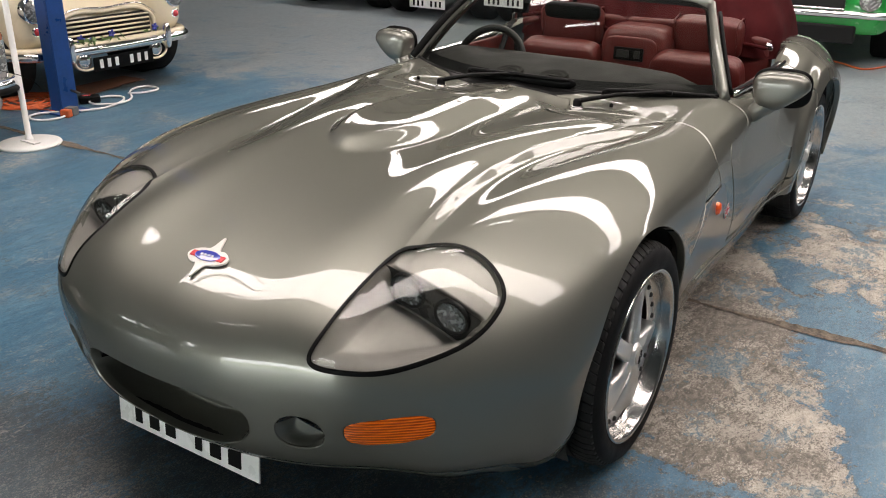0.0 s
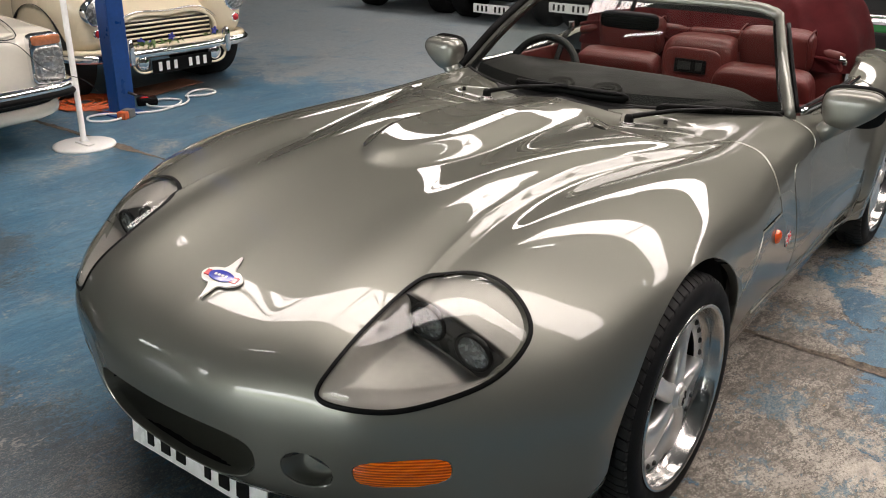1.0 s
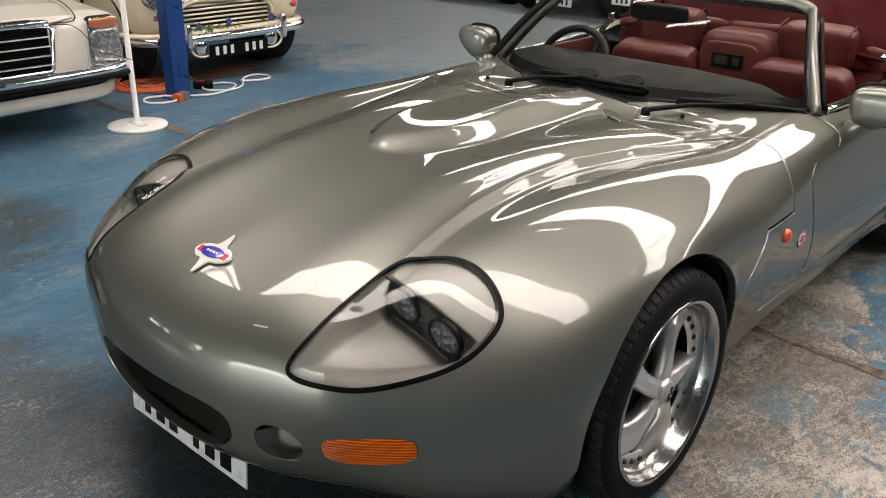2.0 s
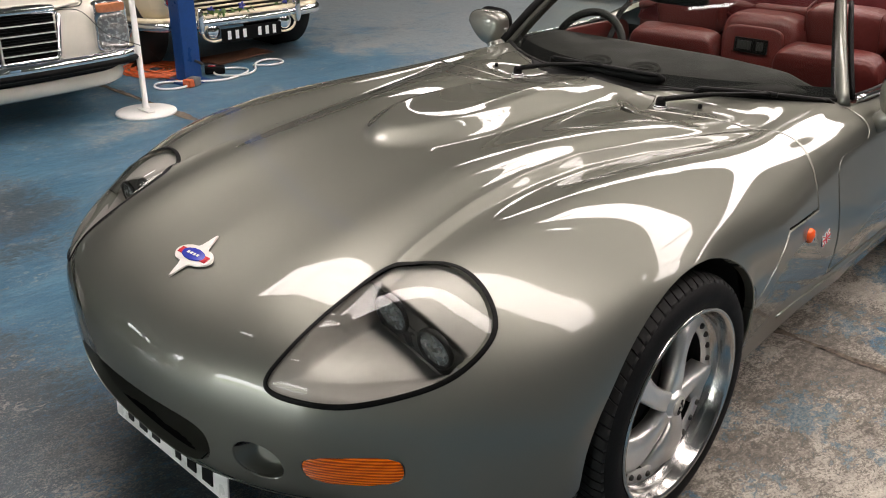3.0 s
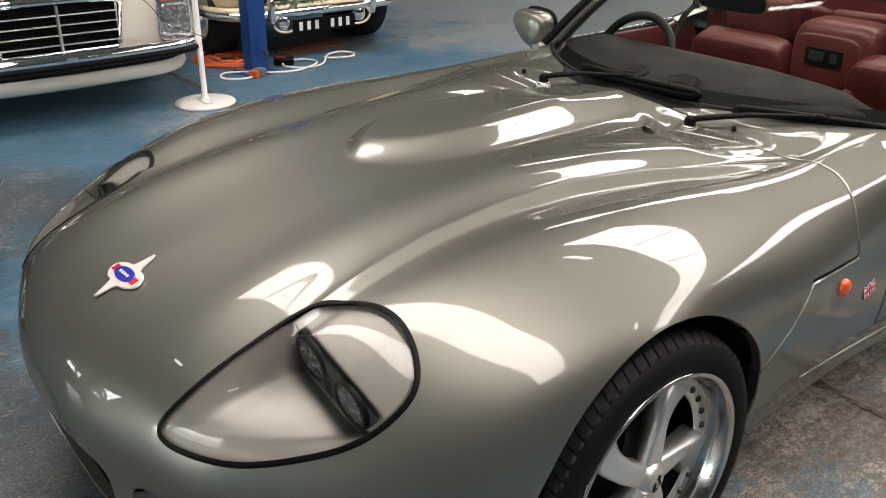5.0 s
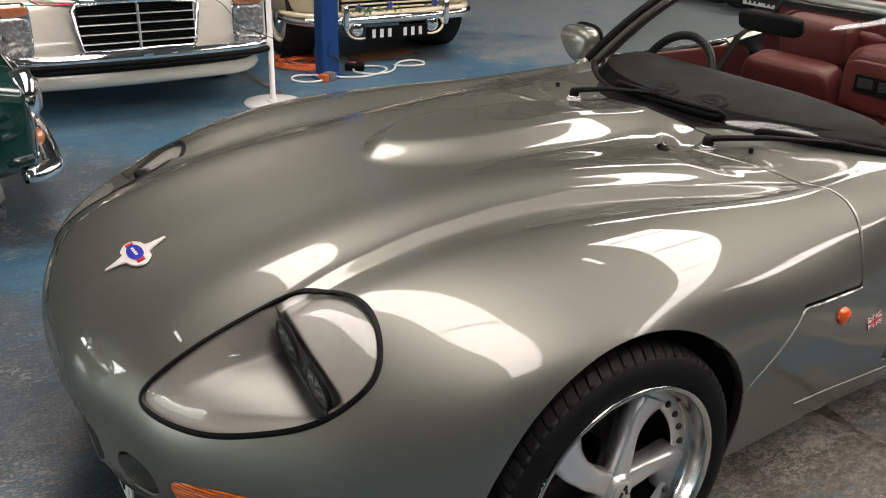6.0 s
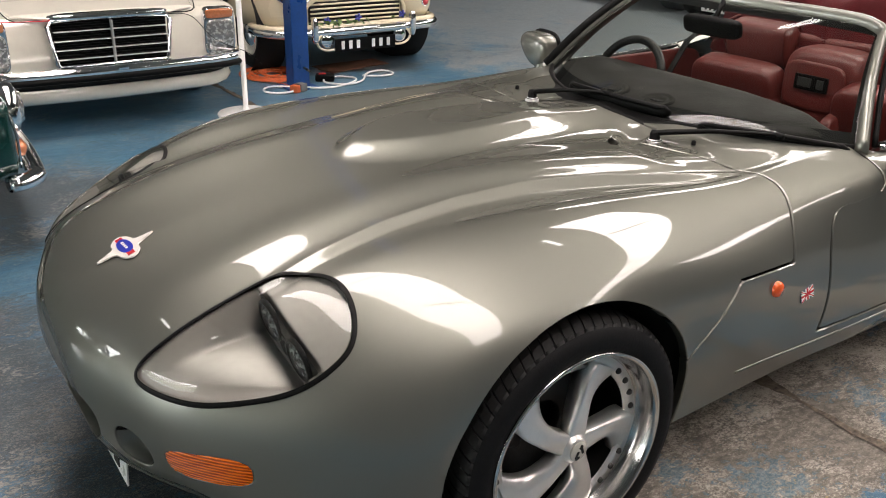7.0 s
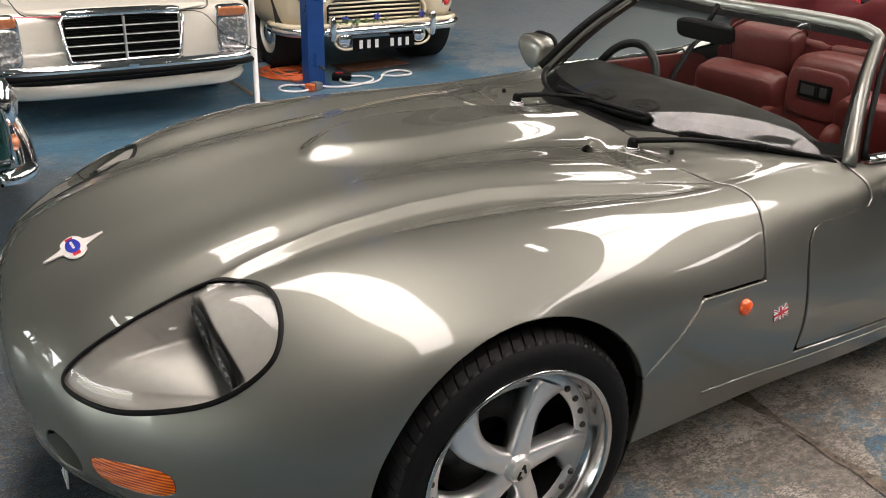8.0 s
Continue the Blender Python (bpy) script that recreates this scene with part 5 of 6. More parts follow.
def folded_hood(m):
    """The soft top, bundled behind the seats under its cloth."""
    na, nb = 90, 46
    prof = curve([(2.16, 0.80), (2.17, 0.90), (2.235, 0.99), (2.34, 1.07), (2.47, 1.10), (2.60, 1.05), (2.70, 0.94), (2.74, 0.82)], nb)
    verts = []
    for i in range(na):
        t = 2 * i / (na - 1) - 1
        y = 0.675 * math.copysign(min(1.0, 1.02 * abs(t)) ** 0.92, t)
        k = max(0.0, 1 - abs(t) ** 9) ** 0.5
        for j, (u, z) in enumerate(prof):
            q = j / (nb - 1)
            hump = 1 + 0.17 * smoothstep(0.5, 0.85, abs(t)) * math.sin(q * math.pi)
            fold = 0.016 * math.sin(y * 15 + q * 5.0 + 1.5 * math.sin(q * 9)) + 0.03 * noise.noise(Vector((y * 4, q * 4, 2.0))) + 0.03 * (0.3 - abs(noise.noise(Vector((y * 7 + q * 3, q * 2.5, 7.0)))))
            fold += 0.026 * (1 - abs(math.sin(y * 6.0 + q * 4.0 + 1.5 * noise.noise(Vector((y * 3, q * 2, 5.0)))))) ** 3 - 0.008
            zz = 0.79 + (z - 0.79) * k * hump
            uu = 2.45 + (u - 2.45) * (0.55 + 0.45 * k)
            s = math.sin(q * math.pi)
            verts.append((-(uu - fold * s**0.5), y, zz + fold * s**0.5))
    me = mesh_of("folded_hood", verts, grid_faces(na, nb), CLOTH)
    ob = new("folded_hood", me)
    ob.matrix_world = m
    tagged(ob, "burgundy cloth soft top folded in a bundle behind the seats", "soft top")
    hem = curve([(-0.62, 0.90), (-0.40, 0.935), (-0.24, 0.915), (-0.16, 0.872), (0.04, 0.868), (0.24, 0.856), (0.46, 0.862), (0.64, 0.850)], 48)
    part("front_hem", tube([(-2.150 + 0.012 * math.sin(9 * y), y, z) for y, z in hem], 0.009, 8), CLOTH, ob, "rolled front hem of the cloth")
    part("latch", boxes(((0.05, 0.018, 0.018), pose(-2.10, 0.665, 0.868, 0, 20, 30), 0.004), ((0.018, 0.03, 0.014), pose(-2.07, 0.668, 0.875), 0.004)), CHROME, ob, "chrome hood latch")
    return ob


def show_car():
    car = empty("sports_car", HALL, "grey-green metallic open two-seat sports car with red interior", "car")
    holes = lambda p: -np.maximum(np.maximum(lamp_field(p), mouth(p)), np.maximum(np.maximum(fog_hole(p), flasher(p)), vent_slot(p)))
    whole = clip(*clip(*SHELL, arches), skirt)
    front = largest(*clip(*clip(*whole, lambda p: bonnet_line(p, 0.0045)), holes))
    part("front_clamshell", rim(*front, 0.022, inward), PAINT, car, "one-piece tilting bonnet and wings").data.set_sharp_from_angle(angle=radians(26))
    rest = clip(*clip(*whole, lambda p: -bonnet_line(p, -0.0075)), cockpit)
    main = clip(*rest, lambda p: -door_line(p) - 0.0085)
    part("body", rim(*main, 0.022, inward, 0.0035), PAINT, car, "sills, scuttle and rear body").data.set_sharp_from_angle(angle=radians(26))
    for side in (1, -1):
        d = clip(*rest, side_only(lambda p: door_line(p) - 0.0045, side))
        part("door", rim(*d, 0.022, inward), PAINT, car).data.set_sharp_from_angle(angle=radians(26))
    for side in (1, -1):
        part("sill_trim", tube([(-u, side * (flank(u, z) + 0.001), z) for u, z in ((0.60, 0.330), (0.75, 0.322), (0.96, 0.312), (1.3, 0.308), (1.6, 0.304), (1.95, 0.300))], 0.004, 6), PAINT, car)
        for u0, r in ((ARCH_F[0], 0.380), (ARCH_R[0], 0.388)):
            a = np.linspace(-0.5, math.pi + 0.5, 40)
            sheet = [(-u0 + r * math.cos(t), side * y, 0.335 + r * math.sin(t)) for t in a for y in (0.42, 0.55, 0.66, 0.76, 0.850)]
            part("arch_liner", (sheet, grid_faces(40, 5)), DARK, car, "black wheel arch liner")
            part("inner_panel", boxes(((0.76, 0.02, 0.44), pose(-u0, side * 0.42, 0.42), 0)), DARK, car)
    part("underside", boxes(((3.2, 1.30, 0.02), pose(-1.3, 0, 0.185), 0), ((0.9, 1.0, 0.02), pose(0.25, 0, 0.30), 0)), DARK, car)
    for u in (0.02, 2.366):
        for side in (1, -1):
            alloy_wheel(car, u, side)
    for side in (1, -1):
        headlight(car, side)
        door_mirror(car, side)
    front_details(car)
    side_details(car)
    windscreen(car)
    cowl(car)
    wiper(car, (-0.815, 0.307, 0.795), 0.47, 0.975, -0.03, -0.075, 14)
    wiper(car, (-0.820, -0.284, 0.800), -0.36, 0.33, 0.015, 0.03, 12)
    interior(car)
    return car


show_car()
for v in (0.365, -0.335):
    seat(HALL, v)
folded_hood(HALL)


# ---- cars parked round about ----
def loft(sections, n=56):
    """A closed body through rounded sections (x, half width, bottom, top, squareness)."""
    a = np.linspace(0, 2 * math.pi, n, endpoint=False)
    k = np.array(sections, float)
    dense = np.linspace(k[0, 0], k[-1, 0], 70)
    idx = np.concatenate([k[:, 0], dense])
    idx = np.unique(np.round(idx, 4))[::-1] if k[0, 0] > k[-1, 0] else np.unique(np.round(idx, 4))
    order = np.argsort(k[:, 0])
    rows = []
    for x in idx:
        w, z0, z1, p = (np.interp(x, k[order, 0], k[order, c]) for c in (1, 2, 3, 4))
        c, d = np.cos(a), np.sin(a)
        y = w * np.sign(c) * np.abs(c) ** (2 / p)
        z = (z0 + z1) / 2 + (z1 - z0) / 2 * np.sign(d) * np.abs(d) ** (2 / p)
        rows.append(np.column_stack([np.full(n, x), y, z]))
    verts = np.concatenate(rows)
    faces = []
    for i in range(len(rows) - 1):
        for j in range(n):
            m = (j + 1) % n
            faces.append([i * n + j, i * n + m, (i + 1) * n + m, (i + 1) * n + j])
    faces.append(list(range(n))[::-1])
    faces.append([(len(rows) - 1) * n + j for j in range(n)])
    return verts, faces


def cabin(car, sections, paint, pane=WINDOW):
    """Glazed cabin with pillars and a painted roof."""
    part("cabin_glass", loft(sections), pane, car, "window glass")
    a, b, c, d = sections
    top = [(b[0] + 0.03, b[1] - 0.03, b[3] - 0.02, b[3] + 0.006, 4), (b[0] - 0.05, b[1] + 0.012, b[3] - 0.075, b[3] + 0.02, 4), (c[0] + 0.05, c[1] + 0.012, c[3] - 0.075, c[3] + 0.02, 4), (c[0] - 0.03, c[1] - 0.03, c[3] - 0.02, c[3] + 0.006, 4)]
    part("roof", loft(top), paint, car)
    for side in (1, -1):
        for lo, hi in ((a, b), (d, c)):
            part("pillar", tube([(lo[0], side * (lo[1] - 0.02), lo[3] - 0.01), ((lo[0] + hi[0]) / 2, side * ((lo[1] + hi[1]) / 2 + 0.012), (lo[3] + hi[3]) / 2 + 0.02), (hi[0], side * (hi[1] - 0.03), hi[3] - 0.01)], 0.035, 8), paint, car)
        x = (b[0] + c[0]) / 2
        part("pillar", tube([(x, side * (max(a[1], d[1]) - 0.005), a[3] - 0.02), (x, side * (b[1] + 0.006), b[3] - 0.03)], 0.03, 8), paint, car)


def plain_wheel(car, x, y, r, tyre_w, side, cap=CHROME, rim_mat=IVORY):
    prof = [(r * 0.60, -0.01), (r * 0.66, 0.0), (r * 0.8, 0.012), (r * 0.94, 0.004), (r, -0.02), (r, -tyre_w + 0.02), (r * 0.94, -tyre_w), (r * 0.6, -tyre_w)]
    w = part("wheel", lathe(prof, 48), TYRE, car)
    w.matrix_basis = pose(x, y, r) @ (Matrix.Identity(4) if side > 0 else pose(0, 0, 0, 0, 0, 180))
    part("rim", lathe([(r * 0.62, -0.008), (r * 0.60, -0.002), (r * 0.55, -0.02), (r * 0.42, -0.03), (r * 0.2, -0.02), (0, -0.02)], 40), rim_mat, w)
    part("hubcap", lathe([(r * 0.38, -0.03), (r * 0.36, -0.01), (r * 0.2, 0.008), (0, 0.012)], 36), cap, w)
    return w


def bar_plate(parent, m, back, ink, width=0.52, height=0.11, bars=7):
    plate = part("number_plate", boxes(((0.005, width, height), None, 0.002)), back, parent)
    plate.matrix_basis = m
    step = (width - 0.07) / bars
    for k in range(bars):
        if k == 3:
            continue
        w = step * 0.68
        y = -width / 2 + 0.035 + (k + 0.5) * step
        bm = boxes(((0.003, w * 0.62, height * 0.62), None, 0))
        part("plate_bar", bm, ink, plate).matrix_basis = pose(0.0042, y, 0)
    return plate


def bumper_path(half, reach, side_x, z, corner=0.16, n=7):
    """Front bumper line: flat across, round corners, back along the wings."""
    pts = [(side_x, half, z)]
    for k in range(n):
        a = radians(90 * k / (n - 1))
        pts.append((-corner + reach + corner * math.sin(a) - 0.02 * (1 - math.sin(a)), half - corner + corner * math.cos(a), z))
    mid = [(reach + 0.03 * (1 - (y / (half - corner)) ** 2), y, z) for y in np.linspace(half - corner, -half + corner, 15)[1:-1]]
    return [*pts, *mid, *[(x, -y, zz) for x, y, zz in reversed(pts)]]


def saloon():
    """White 1970s saloon with an upright chrome grille."""
    car = empty("saloon_car", at_hall(0.20, -3.60, 0, 90) @ Matrix.Diagonal((1.03, 1.03, 0.94, 1)), "ivory white 1970s saloon with tall chrome grille", "car")
    part("body", loft([(0.03, 0.72, 0.36, 0.70, 6), (0.0, 0.80, 0.30, 0.745, 8), (-0.12, 0.845, 0.27, 0.775, 8), (-0.5, 0.865, 0.25, 0.80, 8), (-1.5, 0.875, 0.24, 0.86, 8), (-4.2, 0.86, 0.26, 0.86, 8), (-4.5, 0.80, 0.34, 0.80, 6)]), IVORY, car)
    cabin(car, [(-1.35, 0.70, 0.80, 0.86, 5), (-1.95, 0.60, 0.80, 1.36, 5), (-3.2, 0.60, 0.80, 1.38, 5), (-3.95, 0.68, 0.80, 0.88, 5)], IVORY)
    part("bonnet", loft([(0.06, 0.36, 0.735, 0.752, 4), (0.0, 0.52, 0.735, 0.772, 4), (-0.3, 0.60, 0.74, 0.815, 4), (-1.3, 0.64, 0.78, 0.885, 4)]), IVORY, car)
    g = part("grille", boxes(((0.05, 0.655, 0.27), pose(0.045, 0, 0.583), 0.01)), DARK, car, "black slatted grille in a chrome frame")
    for k in range(16):
        part("slat", boxes(((0.012, 0.645, 0.006), pose(0.076, 0, 0.462 + k * 0.0165), 0)), BLACK, g)
    for k in range(4):
        part("bar", boxes(((0.030, 0.65, 0.006), pose(0.088, 0, 0.490 + k * 0.058), 0.003)), ALLOY, g)
    part("centre_bar", boxes(((0.034, 0.012, 0.275), pose(0.092, 0, 0.585), 0.003)), ALLOY, g)
    ring = [(0.075, 0.305, 0.440), (0.075, 0.325, 0.46), (0.075, 0.352, 0.70), (0.075, 0.325, 0.728), (0.075, 0.15, 0.738), (0.08, 0, 0.741), (0.075, -0.15, 0.738), (0.075, -0.325, 0.728), (0.075, -0.352, 0.70), (0.075, -0.325, 0.46), (0.075, -0.305, 0.440)]
    part("chrome_frame", tube(ring, 0.015, 8, True), CHROME, g)
    part("crown", pad((0.10, 0.69, 0.045), 4, pose(0.05, 0, 0.748), 14), CHROME, g)
    for side in (1, -1):
        h = part("headlamp", pad((0.08, 0.205, 0.325), 6, pose(0.035, side * 0.665, 0.592, 0, 3, 0), 20), CHROME, car, "upright headlamp in a chrome surround")
        part("amber_section", pad((0.05, 0.182, 0.066), 5, pose(0.060, side * 0.665, 0.711, 0, 3, 0), 14), AMBER_CLEAR, h, "amber upper section")
        part("lamp_glass", pad((0.05, 0.182, 0.235), 5, pose(0.062, side * 0.665, 0.558, 0, 3, 0), 16), SILVERED, h, "fluted grey lamp glass")
        part("reflector", lathe([(0.066, 0.0), (0.060, 0.005), (0.02, 0.010), (0.0, 0.012)], 28, "x"), SILVERED, h).matrix_basis = pose(0.082, side * 0.665, 0.575)
        part("bonnet_seam", tube(curve([(0.02, side * 0.335, 0.742), (0.018, side * 0.52, 0.738), (-0.10, side * 0.56, 0.785), (-0.6, side * 0.60, 0.815)], 16), 0.0035, 6), DARK, car)
        plain_wheel(car, -0.80, side * 0.80, 0.31, 0.18, side)
        plain_wheel(car, -3.55, side * 0.80, 0.31, 0.18, side)
    b = part("bumper", tube(bumper_path(0.80, 0.17, -0.40, 0.425, 0.2), 0.040, 10, flat=0.9), CHROME, car, "chrome bumper with a black rubber strip")
    part("rubber_strip", tube(bumper_path(0.815, 0.19, -0.36, 0.388, 0.2), 0.024, 8, flat=0.9), BLACK, b)
    part("centre_boss", boxes(((0.02, 0.06, 0.02), pose(0.245, 0, 0.44), 0.004)), CHROME, b)
    v = part("valance", tube(bumper_path(0.74, 0.08, -0.30, 0.275, 0.25), 0.052, 10), IVORY, car)
    # dark tube filling the gap above the valance, standing for its shade
    part("gap_shade", tube(bumper_path(0.74, 0.075, -0.30, 0.335, 0.25), 0.035, 8), DARK, car)
    part("rope", tube(curve([(0.075, -0.33, 0.735), (0.06, -0.7, 0.748), (0.0, -1.1, 0.775)], 12), 0.004, 6), RED_ENAMEL, car, "thin red cord tied to the grille")
    part("cable", tube(curve([(0.075, 0.33, 0.73), (0.08, 0.48, 0.71), (0.10, 0.60, 0.56), (0.21, 0.76, 0.47), (0.15, 0.90, 0.35)], 24), 0.0025, 6), BLACK, car)
    return car


def small_saloon():
    """Cream 1950s saloon with rounded wings."""
    car = empty("small_saloon", at_hall(2.36, -4.42, 0, 90), "cream 1950s saloon with rounded wings and garland", "car")
    part("body", loft([(0.02, 0.44, 0.33, 0.60, 4), (-0.10, 0.52, 0.30, 0.70, 3.5), (-0.5, 0.58, 0.28, 0.86, 3.2), (-1.3, 0.66, 0.26, 0.95, 3.5), (-2.6, 0.72, 0.26, 0.95, 4), (-3.5, 0.62, 0.34, 0.88, 3)]), CREAM, car)
    cabin(car, [(-1.2, 0.58, 0.88, 0.92, 4), (-1.7, 0.52, 0.88, 1.45, 3.5), (-2.6, 0.52, 0.88, 1.47, 3.5), (-3.2, 0.56, 0.86, 0.95, 3.5)], CREAM)
    g = part("grille", boxes(((0.03, 0.84, 0.215), pose(0.030, 0, 0.462), 0.01)), DARK, car, "cream slatted grille over a dark opening")
    for k in range(6):
        part("slat", tube([(0.040, -0.41, 0.378 + k * 0.034), (0.062, -0.2, 0.382 + k * 0.034), (0.066, 0, 0.384 + k * 0.034), (0.062, 0.2, 0.382 + k * 0.034), (0.040, 0.41, 0.378 + k * 0.034)], 0.0085, 6), CREAM, g)
    arch = [(0.035, -0.46, 0.36), (0.035, -0.45, 0.52), (0.035, -0.36, 0.588), (0.04, 0.0, 0.606), (0.035, 0.36, 0.588), (0.035, 0.45, 0.52), (0.035, 0.46, 0.36)]
    part("grille_frame", tube(curve(arch, 30), 0.018, 8), CREAM, g)
    part("chrome_rim", tube(curve([(x + 0.012, y * 1.05, z + 0.024) for x, y, z in arch[1:-1]], 30), 0.007, 6), CHROME, g)
    for side in (1, -1):
        wing = part("front_wing", pad((1.05, 0.40, 0.58), 2.9, pose(-0.42, side * 0.60, 0.60), 26), CREAM, car)
        # dark cup for the shade inside an arch that isn't cut out
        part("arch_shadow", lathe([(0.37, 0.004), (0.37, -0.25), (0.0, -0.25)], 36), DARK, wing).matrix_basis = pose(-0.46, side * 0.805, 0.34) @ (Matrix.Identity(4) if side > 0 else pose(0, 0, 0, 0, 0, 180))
        h = part("headlamp", lathe([(0.098, -0.04), (0.102, 0.0), (0.095, 0.016), (0.084, 0.020)], 36, "x"), CHROME, car, "round chrome-rimmed headlamp")
        h.matrix_basis = pose(0.10, side * 0.635, 0.675)
        part("lamp_glass", lathe([(0.086, 0.016), (0.06, 0.032), (0.0, 0.042)], 32, "x"), SILVERED, h)
        f = part("flasher", lathe([(0.036, -0.01), (0.036, 0.012), (0.028, 0.016)], 24, "x"), CHROME, car, "round red flasher in a chrome ring")
        f.matrix_basis = pose(0.095, side * 0.635, 0.525)
        part("lens", lathe([(0.029, 0.01), (0.02, 0.026), (0.0, 0.032)], 20, "x"), RED_ENAMEL, f)
        plain_wheel(car, -0.46, side * 0.745, 0.275, 0.15, side)
        plain_wheel(car, -2.75, side * 0.71, 0.275, 0.15, side)
        fog = part("fog_lamp", lathe([(0.03, -0.05), (0.055, -0.01), (0.058, 0.004), (0.05, 0.008), (0.03, 0.018), (0.0, 0.022)], 28, "x"), CHROME, car, "round chrome fog lamp")
        fog.matrix_basis = pose(0.18, side * 0.335, 0.285)
        part("lamp_hoop", tube(curve([(0.18, side * 0.25, 0.34), (0.19, side * 0.40, 0.33), (0.19, side * 0.43, 0.27), (0.19, side * 0.36, 0.215), (0.185, side * 0.26, 0.22)], 18), 0.010, 6), CREAM, car)
        part("overrider", pad((0.06, 0.055, 0.20), 3, pose(0.195, side * 0.45, 0.375), 14), CHROME, car, "chrome overrider")
    part("bumper", tube(bumper_path(0.80, 0.15, -0.22, 0.350, 0.22), 0.036, 10, flat=1.0), CHROME, car, "chrome bumper blade")
    part("valance", tube(bumper_path(0.80, 0.10, -0.22, 0.388, 0.22), 0.038, 10, flat=0.55), CREAM, car)
    bar_plate(car, pose(0.20, 0.0, 0.245), BLACK, PLATE, 0.56, 0.105)
    return car


def garland():
    """Leaves and blue flowers wound along the lower grille of the cream car."""
    g = empty("garland", at_hall(2.36, -4.42, 0, 90), "green garland with blue flowers on the cream grille", "garland")
    rnd = random.Random(5)
    stem = curve([(0.10, -0.42, 0.39), (0.12, -0.2, 0.375), (0.12, 0.0, 0.385), (0.12, 0.15, 0.375), (0.09, 0.40, 0.40)], 40)
    part("stem", tube(stem, 0.005, 5), LEAF, g)
    verts, faces = [], []
    for k in range(90):
        p = Vector(stem[rnd.choice([rnd.randrange(0, 10), rnd.randrange(4, 20), rnd.randrange(0, 40)])])
        m = Matrix.Translation(p + Vector((rnd.uniform(0, 0.03), rnd.uniform(-0.02, 0.02), rnd.uniform(-0.05, 0.04)))) @ Euler((rnd.uniform(-1, 1), rnd.uniform(-1, 1), rnd.uniform(0, 6))).to_matrix().to_4x4()
        o, s = len(verts), rnd.uniform(0.032, 0.058)
        for x, y, z in ((0, -s, 0), (s * 0.55, 0, 0.006), (0, s, 0), (-s * 0.55, 0, 0.006), (0, 0, -0.004)):
            verts.append(m @ Vector((x, y, z)))
        faces += [[o, o + 1, o + 4], [o + 1, o + 2, o + 4], [o + 2, o + 3, o + 4], [o + 3, o, o + 4]]
    leaves = part("leaves", (verts, faces), LEAF, g)
    leaves["kind"] = "stuff"
    for y, z in ((-0.30, 0.43), (-0.02, 0.44), (-0.36, 0.37), (0.40, 0.44), (-0.22, 0.40)):
        fl = part("flower", joined(*[pad((0.018, 0.034, 0.022), 2, pose(0, 0.018 * math.cos(a), 0.018 * math.sin(a), math.degrees(a), 0, 0), 8) for a in np.linspace(0, 5.03, 5)]), BLUE_FLOWER, g, "blue flower")
        fl.matrix_basis = pose(0.115, y, z)
    return g


